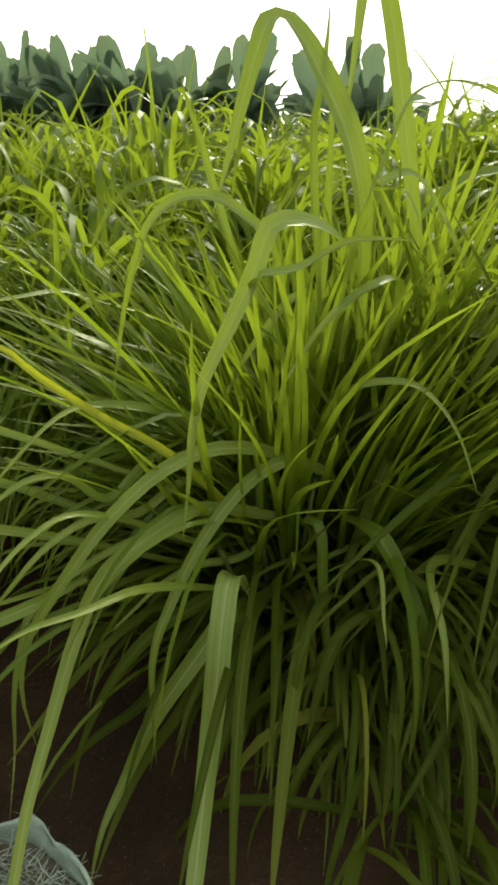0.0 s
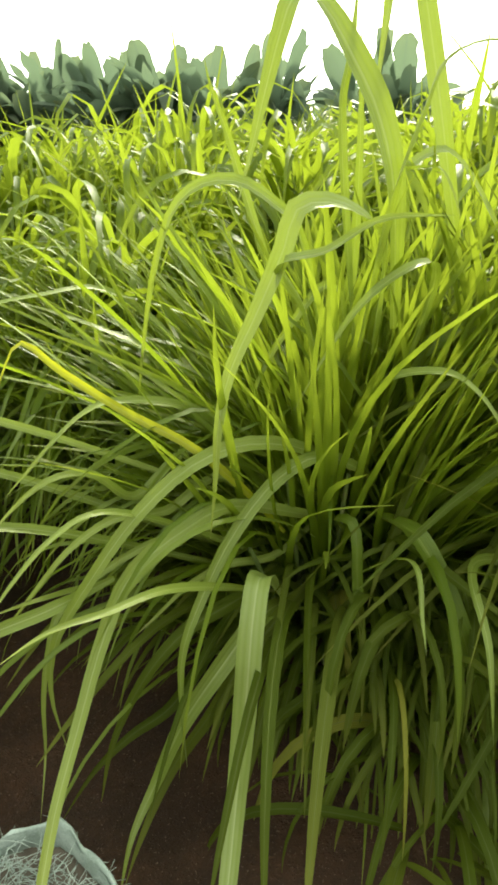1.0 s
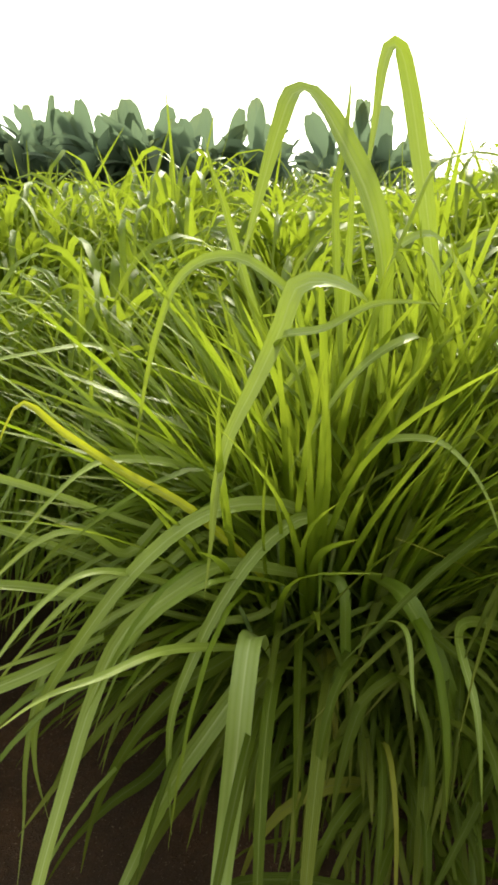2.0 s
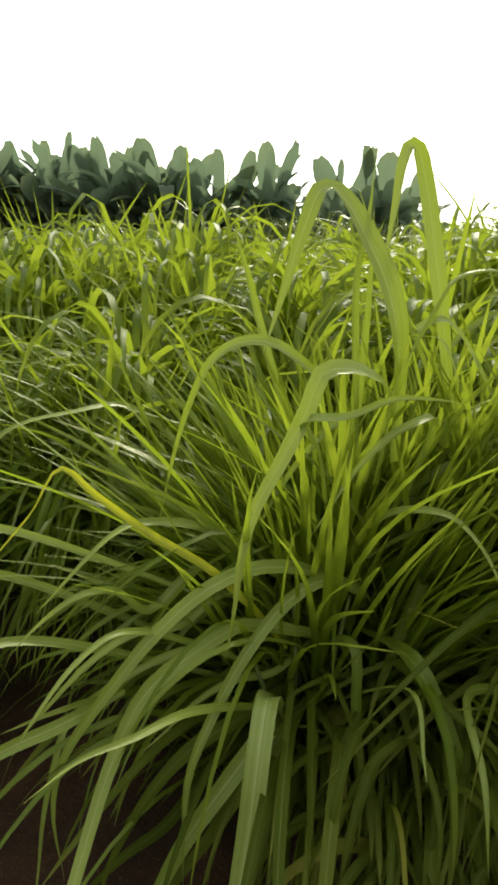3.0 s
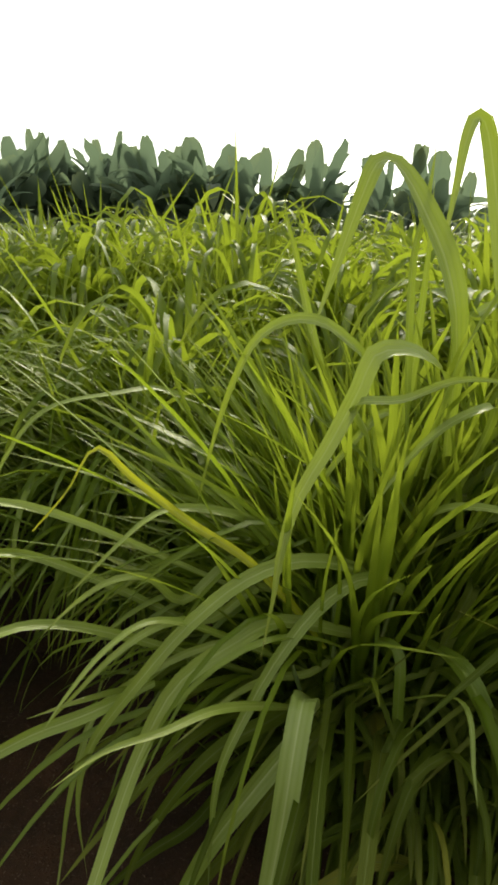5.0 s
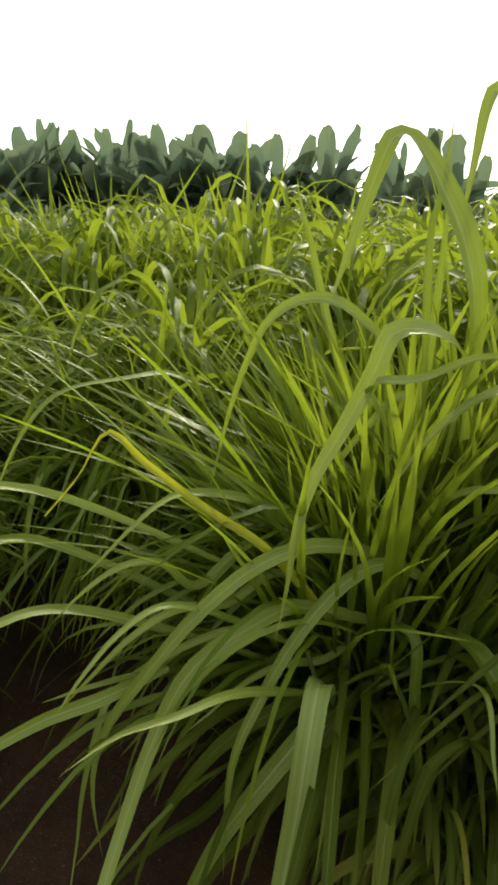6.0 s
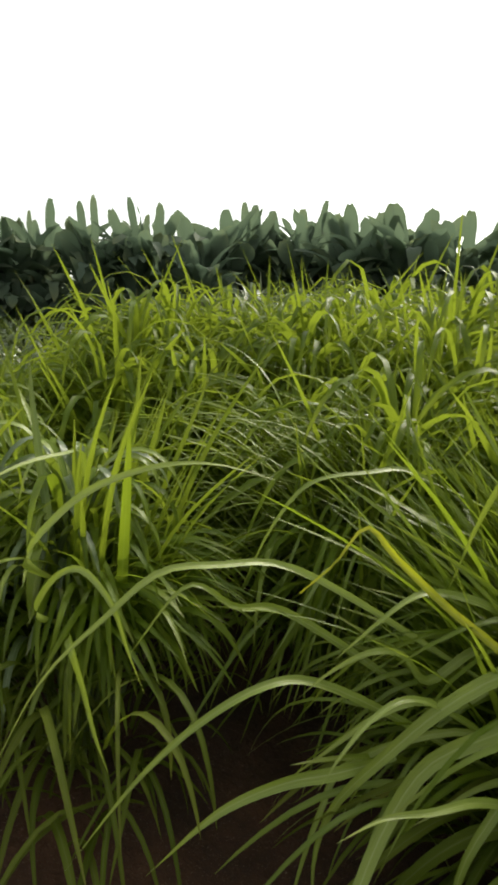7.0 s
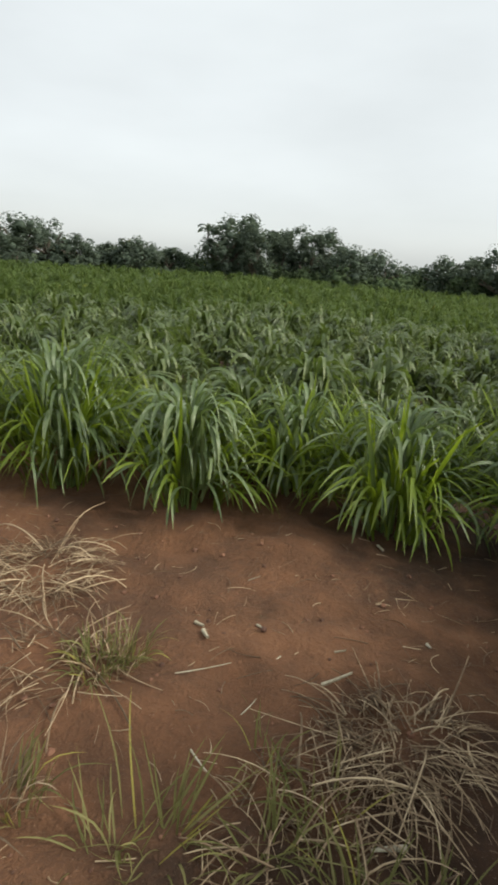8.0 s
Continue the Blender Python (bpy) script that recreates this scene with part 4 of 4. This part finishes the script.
def banana_plant(x, y, height, spear, seed, lean=0.0, n=15, stand=2, over=0.92):
    """Stem, broad arching leaves, a few stiff ones and one young leaf standing over them."""
    r = np.random.default_rng(seed)
    root = new("banana_plant")
    root.location = (x, y, land(x, y))
    tagged(root, "green banana plant with broad upright and drooping leaves", "banana plant", "banana row")
    stem_h = height * 0.55
    arr = [np.array([[0, 0, -0.05]]), np.array([0.0]), np.array([stem_h]), np.array([radians(88)]), np.array([radians(86)]), np.array([0.26]), np.array([0.0]), np.array([0.0])]
    part("stem", tube_mesh("stem", arr, PSEUDOSTEM, sides=10, segs=5), None, root)
    head = np.arange(n) * 2.4 + r.uniform(0, 6)
    up, down = np.radians(r.uniform(55, 88, n)), np.radians(r.uniform(-75, 45, n))
    length = height * r.uniform(0.36, 0.54, n)
    base = np.stack([0.05 * np.cos(head), 0.05 * np.sin(head), (stem_h - 0.05) * (1 - 0.75 * r.random(n) ** 1.6)], 1)
    wide = r.uniform(0.26, 0.42, n)
    for i in range(n):
        one = [base[i:i + 1], head[i:i + 1], length[i:i + 1], up[i:i + 1], down[i:i + 1], wide[i:i + 1], np.array([r.normal(0, 0.7)]), np.array([r.normal(0, 0.3)])]
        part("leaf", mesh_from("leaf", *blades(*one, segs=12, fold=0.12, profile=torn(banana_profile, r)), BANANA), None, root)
    for i in range(stand):
        a, tilt, run = r.uniform(0, 6.28), radians(r.uniform(25, 60)), height * r.uniform(0.28, 0.38)
        foot = (0.04 * math.cos(a), 0.04 * math.sin(a), stem_h - 0.1)
        part("leaf", paddle("leaf", foot, (run * math.sin(tilt) * math.cos(a), run * math.sin(tilt) * math.sin(a), foot[2] + run * math.cos(tilt)), r.uniform(0.34, 0.55), r.uniform(-0.9, 0.9), r), None, root)
    top = Vector((math.tan(radians(lean)) * (height - stem_h + 0.15), 0.0, height * over))
    part("leaf", paddle("leaf", (0, 0, stem_h - 0.15), top, spear, r.uniform(-0.4, 0.4), r), None, root, "young leaf standing upright")
    return root


# tip of the highest leaf, its width and lean
for k, (x, y, top, spear, lean) in enumerate((
        (-7.73, 14.60, 3.67, 0.39, -6), (-7.16, 14.60, 3.86, 0.36, -3), (-6.84, 14.60, 3.78, 0.42, 4), (-6.39, 14.60, 3.65, 0.32, -12), (-5.53, 14.60, 3.72, 0.31, 0),
        (-4.91, 14.60, 3.92, 0.25, 14), (-4.33, 14.60, 3.83, 0.39, -10), (-3.83, 14.60, 3.52, 0.48, 0), (-3.52, 14.60, 3.66, 0.30, 2), (-3.30, 14.60, 3.85, 0.54, -16),
        (-2.27, 14.60, 3.73, 0.50, 18), (-1.49, 14.60, 3.73, 0.32, -3), (-0.67, 14.60, 3.71, 0.35, 16), (-0.37, 14.60, 3.92, 0.47, -3), (0.33, 14.60, 3.95, 0.29, 18),
        (0.81, 14.60, 3.64, 0.50, -30), (1.38, 14.60, 3.64, 0.20, 0), (1.90, 14.60, 3.95, 0.32, -16), (2.11, 14.60, 3.92, 0.32, 18), (2.47, 14.60, 3.84, 0.56, 2),
        (3.20, 14.60, 3.44, 0.33, 6), (-11.26, 10.36, 2.84, 0.30, -8), (-10.96, 10.52, 2.87, 0.24, 4), (-10.77, 10.63, 3.04, 0.30, 3), (-10.34, 10.86, 3.35, 0.27, 5),
        (-10.01, 11.04, 2.95, 0.35, -30), (-9.79, 11.17, 3.34, 0.22, -8), (-9.51, 11.32, 3.49, 0.22, -3), (-9.17, 11.51, 3.21, 0.32, -22),
        (-8.80, 11.71, 3.52, 0.19, -14), (-8.41, 11.93, 3.16, 0.20, 6), (-8.15, 12.07, 3.43, 0.32, 5), (-7.68, 12.33, 3.16, 0.37, -18), (-12.69, 9.57, 2.60, 0.19, -28),
        (-12.03, 9.94, 2.77, 0.24, -5), (-11.76, 10.08, 2.77, 0.20, 8), (-11.28, 10.35, 2.86, 0.27, 0), (-10.98, 10.51, 2.82, 0.21, 10))):
    tall_one = top - land(x, y)
    banana_plant(x - math.tan(radians(lean)) * (0.45 * tall_one + 0.15), y, tall_one, spear, 200 + k, lean, 13, 2, 1.0)
for k in range(78):
    x = -11.8 + (k % 39) * 0.42
    y = min(10.9 + 0.55 * (x + 11.8), 14.4) + (rng.uniform(0.1, 1.4) if k < 39 else rng.uniform(1.2, 2.8))
    banana_plant(x, y, rng.uniform(2.75, 3.3) + (min(0.85, 0.07 * (k % 39)) if x < -1.0 else 0.0), rng.uniform(0.30, 0.5), 300 + k, rng.uniform(-45, 45), 11)
for k in range(7):
    banana_plant(-12.6 + 0.62 * k, 8.9 + 0.42 * k, rng.uniform(1.5, 2.0), 0.26, 380 + k, rng.uniform(-20, 20))


# ------------------------------------------------------------------ far trees
def tree(x, y, height, width, seed, name="tree", label="dark green broad-leaved tree in the far tree line", flat=0.85, leaf=0.25, count=3300, foliage=TREE_LEAF):
    r = np.random.default_rng(seed)
    root = new(name)
    root.location = (x, y, land(x, y) - 0.1)
    tagged(root, label, "tree", "far tree line")
    n = 9
    head = r.uniform(0, 6.28, n)
    start = r.uniform(0.12, 0.3, n) * height
    base = np.stack([0 * head, 0 * head, start], 1)
    limb = [base, head, np.full(n, min(width * 0.4, height * 0.5)), np.radians(r.uniform(25, 60, n)), np.radians(r.uniform(5, 50, n)), np.full(n, 0.05 * height), np.zeros(n), r.normal(0, 0.5, n)]
    trunk = [np.array([[0, 0, -0.1]]), np.array([1.0]), np.array([height * 0.55]), np.array([radians(87)]), np.array([radians(80)]), np.array([0.09 * height]), np.array([0.0]), np.array([0.4])]
    both = [np.concatenate([p, q]) for p, q in zip(trunk, limb)]
    part("trunk", tube_mesh("trunk", both, BARK, sides=6, segs=5), None, root)
    m = 40
    far, turn = width * 0.36 * np.sqrt(r.random(m)), r.uniform(0, 6.28, m)
    cx, cy = far * np.cos(turn), far * np.sin(turn)
    rad = width * r.uniform(0.08, 0.17, m)
    roof = height * np.sqrt(np.clip(1.05 - (far / (width * 0.52)) ** 2, 0.1, 1))
    cz = np.clip(roof * (0.25 + 0.75 * r.random(m)) - rad * flat, 0.35, None)
    which = r.integers(0, m, count)
    v = r.normal(0, 1, (count, 3))
    v /= np.linalg.norm(v, axis=1, keepdims=True)
    shell = r.uniform(0.6, 1.12, count)
    p = np.stack([cx, cy, cz], 1)[which] + v * (rad[which] * shell)[:, None] * np.array([1, 1, flat])
    p[:, 2] = np.clip(p[:, 2], 0.15, height * 1.02)
    arrays = [p, r.uniform(0, 6.28, count), leaf * r.uniform(0.6, 1.3, count), r.uniform(-0.6, 1.2, count), r.uniform(-1.2, 0.4, count), leaf * r.uniform(0.5, 0.9, count), r.normal(0, 1.2, count), r.normal(0, 0.3, count)]
    core = bmesh.new()
    for i in range(m):
        made = bmesh.ops.create_icosphere(core, subdivisions=1, radius=rad[i] * 0.42)["verts"]
        for q in made:
            q.co = Vector((cx[i], cy[i], cz[i])) + Vector((q.co.x, q.co.y, q.co.z * flat)) * (1 + 0.8 * noise.noise(q.co * 2.6 + Vector((i, seed, 0))))
            q.co.z = max(q.co.z, 0.05)
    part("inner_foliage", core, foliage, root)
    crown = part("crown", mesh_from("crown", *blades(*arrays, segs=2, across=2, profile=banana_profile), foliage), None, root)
    tagged(crown, kind="stuff")
    return root


TREES = ((-49.8, -30.9, 4.7, 5.8, 1), (-52.9, -29.5, 4.7, 6.0, 2), (-51.4, -25.9, 3.1, 5.0, 3), (-54.5, -24.0, 2.7, 3.9, 4), (-52.7, -20.6, 3.2, 4.4, 5),
         (-55.6, -18.3, 2.7, 3.2, 6), (-58.1, -17.0, 2.5, 3.3, 7), (-56.0, -13.1, 5.4, 4.9, 8), (-58.3, -12.2, 5.9, 5.3, 9), (-55.6, -10.2, 5.2, 3.9, 10),
         (-58.0, -8.0, 4.8, 3.4, 11), (-60.1, -7.1, 5.5, 4.2, 12), (-57.3, -5.1, 4.5, 3.3, 13), (-59.4, -3.8, 5.3, 4.6, 14), (-56.5, -1.4, 3.6, 5.5, 15),
         (-58.5, 1.7, 3.4, 5.9, 16), (-60.3, 4.6, 2.6, 5.3, 17), (-57.0, 7.2, 3.2, 4.5, 18), (-58.6, 9.7, 3.2, 3.9, 19), (-55.2, 11.9, 4.5, 5.0, 20),
         (-56.5, 14.8, 4.5, 5.7, 21), (-57.7, 17.8, 3.5, 4.9, 22), (-53.4, 20.9, 2.8, 5.0, 23), (-54.4, 23.7, 4.2, 4.8, 24), (-51.0, 24.0, 4.2, 4.6, 25),
         (-51.8, 26.8, 3.8, 4.1, 26), (-50.4, 33.1, 4.1, 4.2, 27), (-46.3, 33.7, 2.7, 2.9, 28), (-46.7, 36.4, 2.8, 2.8, 29), (-46.7, -32.0, 4.7, 5.5, 30),
         (-46.5, -35.6, 4.4, 5.7, 31))
for x, y, h, w, s in TREES:
    tree(x, y, 1.14 * (h - land(x, y)), w * 1.15, 400 + s)
for k in range(34):
    y = -24 + k * 2.1
    tree(-55 - 4 * abs(math.sin(k * 1.7)), y + rng.uniform(-1, 1), rng.uniform(1.9, 2.6) - land(-57, y), rng.uniform(4.0, 6.0), 500 + k, "shrub", "low green shrub under the far trees", leaf=0.26, count=1500, foliage=SHRUB_LEAF)


def palm(x, y, height, seed):
    r = np.random.default_rng(seed)
    root = new("palm_tree")
    root.location = (x, y, land(x, y))
    tagged(root, "small palm tree standing above the far tree line", "palm tree")
    trunk = [np.array([[0, 0, -0.1]]), np.array([0.5]), np.array([height * 0.8]), np.array([radians(89)]), np.array([radians(86)]), np.array([0.3]), np.array([0.0]), np.array([0.0])]
    part("trunk", tube_mesh("trunk", trunk, BARK, sides=7, segs=6), None, root)
    n = 16
    for i in range(n):
        one = [np.array([[0, 0, height * 0.79]]), np.array([i * 2.4]), np.array([1.5 * r.uniform(0.8, 1.1)]), np.array([radians(r.uniform(10, 75))]), np.array([radians(r.uniform(-70, 0))]), np.array([0.34]), np.array([r.normal(0, 0.4)]), np.array([0.0])]
        part("frond", mesh_from("frond", *blades(*one, segs=8, fold=0.2, profile=torn(banana_profile, r)), TREE_LEAF), None, root)


palm(-60.5, -16.0, 5.6, 61)
palm(-60.5, -9.3, 5.3, 62)


# ------------------------------------------------------------------ distant hills
def hills():
    n = Nodes("hazed_hill")
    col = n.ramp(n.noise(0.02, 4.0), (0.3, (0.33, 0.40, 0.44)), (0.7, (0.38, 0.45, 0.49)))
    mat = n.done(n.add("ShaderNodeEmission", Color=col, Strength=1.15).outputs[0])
    for name, cx, cy, run, high in (("hill", -839, 322, 120, 44), ("hill", -760, 470, 190, 26)):
        bm = bmesh.new()
        bmesh.ops.create_grid(bm, x_segments=40, y_segments=16, size=1.0)
        for v in bm.verts:
            d = max(0.0, 1 - v.co.x ** 2) * max(0.0, 1 - v.co.y ** 2)
            z = high * d * (1 + 0.25 * noise.noise((v.co.x * 3, v.co.y * 3, cx)))
            v.co = Vector((v.co.y * 60, v.co.x * run, z))
        me = bpy.data.meshes.new(name)
        bm.to_mesh(me)
        bm.free()
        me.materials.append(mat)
        ob = new(name, me)
        ob.matrix_world = pose(cx, cy, 0.5, 0, 0, math.degrees(math.atan2(cy, cx)))
        tagged(ob, "low hill far off, blue-grey haze put into its colour", "hill", kind="structure")


hills()


# ------------------------------------------------------------------ sack of chopped grass
def sack(x, y, radius, height):
    root = new("white_sack")
    root.location = (x, y, land(x, y))
    tagged(root, "open white woven plastic sack with its mouth rolled down", "sack")
    ring = 40
    rows = [(0.0, 0.55), (0.0, 0.92), (0.06, 1.02), (0.15, 1.05), (0.24, 1.0), (0.31, 0.98), (0.35, 1.0)]
    v = []
    for z, k in rows:
        for i in range(ring):
            a = 2 * math.pi * i / ring
            w = radius * k * (1 + 0.05 * math.sin(5 * a + z * 20) + 0.12 * noise.noise((math.cos(a) * 2, math.sin(a) * 2, z * 9)) + 0.05 * noise.noise((math.cos(a) * 7, math.sin(a) * 7, z * 20)))
            v.append((w * math.cos(a), 0.88 * w * math.sin(a), z / 0.35 * height + (0.012 * math.sin(3 * a) if z > 0.3 else 0)))
    f = [(r * ring + i, r * ring + (i + 1) % ring, (r + 1) * ring + (i + 1) % ring, (r + 1) * ring + i) for r in range(len(rows) - 1) for i in range(ring)]
    part("body", mesh_from("body", v, f, None, SACKING), None, root)
    v, sides = [], 10
    for i in range(ring):
        a = 2 * math.pi * i / ring
        w = radius * (1.0 + 0.05 * math.sin(5 * a + 7) + 0.12 * noise.noise((math.cos(a) * 2, math.sin(a) * 2, 3.15))) + 0.004
        t = 0.015 * (1 + 0.9 * noise.noise((math.cos(a) * 4, math.sin(a) * 4, 4.0)))
        for j in range(sides):
            b = 2 * math.pi * j / sides
            u = w + t * math.cos(b) * 0.45
            v.append((u * math.cos(a), 0.88 * u * math.sin(a), height + 0.012 * math.sin(3 * a) + 2.4 * t * math.sin(b) - 0.03))
    f = [(i * sides + j, i * sides + (j + 1) % sides, ((i + 1) % ring) * sides + (j + 1) % sides, ((i + 1) % ring) * sides + j) for i in range(ring) for j in range(sides)]
    part("rolled_rim", mesh_from("rolled_rim", v, f, None, SACKING), None, root, "rolled white rim")
    n = 620
    r = np.random.default_rng(91)
    d, a = radius * 0.86 * np.sqrt(r.random(n)), r.uniform(0, 6.28, n)
    base = np.stack([x + d * np.cos(a), y + 0.88 * d * np.sin(a), land(x, y) + height - 0.035 - 0.4 * d * d + r.uniform(-0.03, 0.02, n)], 1)
    arr = [base, r.uniform(0, 6.28, n), r.uniform(0.03, 0.10, n), r.uniform(-0.2, 1.0, n), r.uniform(-1.2, 0.3, n), np.full(n, 0.0018), np.zeros(n), r.normal(0, 1.2, n)]
    fill = new("chopped_dry_grass", tube_mesh("chopped_dry_grass", arr, SACKING, sides=3, segs=3))
    tagged(fill, "pale chopped dry grass filling the open sack", "dry grass", kind="stuff")
    shade_plug = bmesh.new()
    bmesh.ops.create_circle(shade_plug, cap_ends=True, segments=24, radius=radius * 0.95)
    for p in shade_plug.verts:
        p.co.z = height - 0.06
    part("filling", shade_plug, BARK, root)


sack(-0.42, 0.50, 0.165, 0.30)


# ------------------------------------------------------------------ litter on the bare strip
def straw_heap(x, y, radius, stalks, fine, seed, label, material=STRAW, long=0.42, rise=0.07, core=0.75):
    """A loose heap: its long stalks one by one, the fine stuff joined."""
    r = np.random.default_rng(seed)
    root = new("straw_heap")
    root.location = (x, y, land(x, y))
    tagged(root, label, "straw heap", "straw heaps on the bare strip")

    def arrays(n, size, thick):
        d, a = radius * core * np.sqrt(r.random(n)), r.uniform(0, 6.28, n)
        px, py = d * np.cos(a), d * np.sin(a)
        pz = np.array([land(x + i, y + j) - land(x, y) for i, j in zip(px, py)]) + rise * (1 - d / radius) * r.random(n) + 0.008
        return [np.stack([px, py, pz], 1), a + r.normal(0, 0.6 if core < 0.5 else 1.0, n), size * r.uniform(0.4, 1.0, n), np.radians(r.uniform(0, 42, n)), np.radians(r.uniform(-60, -5, n)), thick * r.uniform(0.5, 1.3, n), np.zeros(n), r.normal(0, 0.4, n)]

    big = arrays(stalks, long, 0.0078)
    for i in range(stalks):
        part("stalk", tube_mesh("stalk", [c[i:i + 1] for c in big], material, sides=4, segs=5), None, root)
    loose = part("loose_straw", tube_mesh("loose_straw", arrays(fine, long * 0.55, 0.0045), material, sides=3, segs=3), None, root)
    tagged(loose, kind="stuff")
    return root


straw_heap(-2.18, -0.14, 0.32, 70, 260, 21, "grey-brown heap of dried grass stalks on bare soil", rise=0.09, long=0.38, core=0.75)
straw_heap(-1.95, -0.30, 0.34, 24, 110, 22, "grey-brown scatter of dried grass stalks on bare soil", rise=0.04, long=0.26)
straw_heap(-2.85, -1.86, 0.36, 46, 260, 23, "pale straw-coloured heap of dried grass on red soil", rise=0.12)
straw_heap(-2.62, -2.25, 0.34, 28, 90, 24, "pale straw-coloured heap of dried grass on red soil", rise=0.08)
straw_heap(-1.72, -0.40, 0.42, 46, 150, 26, "flat litter of cut grass stalks trodden into the soil", rise=0.02, long=0.30)
straw_heap(-2.25, -1.45, 0.28, 18, 60, 25, "thin straw lying round a cut tuft", rise=0.03)


def tuft(x, y, count, height, seed, label, material, wide=0.008, lean=35):
    """A low tuft: every leaf its own part."""
    r = np.random.default_rng(seed)
    root = new("grass_tuft")
    root.location = (x, y, land(x, y))
    tagged(root, label, "grass tuft", "tufts on the bare strip")
    for i in range(count):
        a = r.uniform(0, 6.28)
        d = 0.09 * math.sqrt(r.random())
        one = [np.array([[d * math.cos(a), d * math.sin(a), -0.01]]), np.array([a + r.normal(0, 0.6)]), np.array([height * r.uniform(0.5, 1.1)]), np.array([radians(r.uniform(90 - lean, 88))]), np.array([radians(r.uniform(-40, 75))]), np.array([wide * r.uniform(0.7, 1.4)]), np.array([r.normal(0, 0.8)]), np.array([r.normal(0, 0.4)])]
        part("leaf", mesh_from("leaf", *blades(*one, segs=6), material), None, root)
    return root


tuft(-2.24, -1.30, 70, 0.20, 31, "short cut yellow-green grass tuft on red soil", WEED)
tuft(-2.36, -1.22, 50, 0.18, 32, "short cut yellow-green grass tuft on red soil", WEED)
tuft(-1.66, -1.28, 40, 0.24, 33, "short cut yellow-green grass tuft on red soil", WEED)
tuft(-1.62, -1.34, 60, 0.24, 43, "short cut tuft of straw-coloured dry grass on red soil", STRAW, 0.006)
tuft(-1.66, -0.92, 6, 0.40, 44, "sparse tuft of tall yellow-green grass leaves on bare soil", WEED, 0.010, 25)
tuft(-2.28, -1.26, 36, 0.22, 45, "short cut tuft of straw-coloured dry grass on red soil", STRAW, 0.006)
tuft(-1.68, -0.84, 27, 0.29, 34, "thin green grass tuft on bare soil", WEED, 0.008, 62)
tuft(-1.60, -0.98, 20, 0.26, 35, "thin green grass tuft on bare soil", WEED, 0.007, 62)
tuft(-1.70, -0.55, 31, 0.26, 36, "thin green grass tuft on bare soil", WEED, 0.008, 62)
tuft(-1.84, -0.42, 26, 0.26, 37, "thin green grass tuft on bare soil", WEED, 0.008, 62)
tuft(-1.62, -0.30, 26, 0.26, 38, "thin green grass tuft on bare soil", WEED, 0.008, 62)
tuft(-1.66, -0.06, 26, 0.22, 39, "thin green grass tuft on bare soil", WEED, 0.008, 62)
tuft(-1.98, -0.62, 18, 0.19, 30, "thin green grass tuft on bare soil", WEED, 0.007, 62)


def chip(x, y, turn, length, thick, slope, label="pale broken piece of dry stalk on soil"):
    arr = [np.array([[0.0, 0, thick * 0.5]]), np.array([0.0]), np.array([length]), np.array([radians(slope)]), np.array([radians(slope)]), np.array([thick]), np.array([0.0]), np.array([0.15])]
    ob = new("stalk_piece", tube_mesh("stalk_piece", arr, CHIP, sides=6, segs=4))
    ob.matrix_world = pose(x, y, land(x, y), 0, 0, turn)
    tagged(ob, label, "dry stalk", "stalk pieces on the bare strip")


for k, (x, y, turn, length, thick, slope) in enumerate((
        (-2.42, -0.44, 95, 0.13, 0.016, 30), (-1.82, -0.16, -75, 0.11, 0.020, 2), (-2.61, -0.97, 30, 0.06, 0.022, 4), (-2.66, -1.02, 60, 0.05, 0.018, 4), (-2.8, 0.0, 20, 0.03, 0.016, 5),
        (-2.62, -0.40, 80, 0.05, 0.010, 25), (-2.55, -0.62, -30, 0.08, 0.006, 3), (-3.1, -0.86, 85, 0.07, 0.006, 30), (-2.3, -1.0, 110, 0.22, 0.006, 5), (-2.2, -0.72, 150, 0.10, 0.006, 3),
        (-3.66, -0.19, 20, 0.07, 0.02, 4), (-2.0, -0.85, 40, 0.12, 0.008, 4), (-1.9, -1.5, 10, 0.09, 0.010, 3), (-2.72, -0.75, 50, 0.05, 0.012, 4))):
    chip(x, y, turn, length, thick, slope)


def scatter():
    """Loose straw and small clods all over the strip."""
    r = np.random.default_rng(97)
    n = 520
    x, y = r.uniform(-3.7, -1.3, n), r.uniform(-3.2, 0.6, n)
    z = np.array([land(a, b) for a, b in zip(x, y)]) + 0.004
    arr = [np.stack([x, y, z], 1), r.uniform(0, 6.28, n), r.uniform(0.02, 0.16, n), np.radians(r.uniform(0, 14, n)), np.radians(r.uniform(-14, 0, n)), r.uniform(0.002, 0.006, n), np.zeros(n), r.normal(0, 0.8, n)]
    tagged(new("scattered_straw", tube_mesh("scattered_straw", arr, STRAW, sides=3, segs=4)), "thin dry straw scattered over red soil", "straw", kind="stuff")
    bm = bmesh.new()
    for k in range(300):
        px, py = r.uniform(-3.7, -1.2), r.uniform(-3.2, 0.9)
        size = 0.005 + 0.012 * r.random() ** 3
        made = bmesh.ops.create_icosphere(bm, subdivisions=1, radius=size)["verts"]
        for v in made:
            v.co = v.co * (1 + 0.4 * noise.noise(v.co * 60 + Vector((k, 0, 0))))
            v.co = Vector((v.co.x * 1.2 + px, v.co.y + py, v.co.z * 0.7 + land(px, py) + size * 0.3))
    me = bpy.data.meshes.new("soil_clods")
    bm.to_mesh(me)
    bm.free()
    me.materials.append(CLOD)
    tagged(new("soil_clods", me), "small crumbs and clods of red soil", "soil clods", kind="stuff")


scatter()
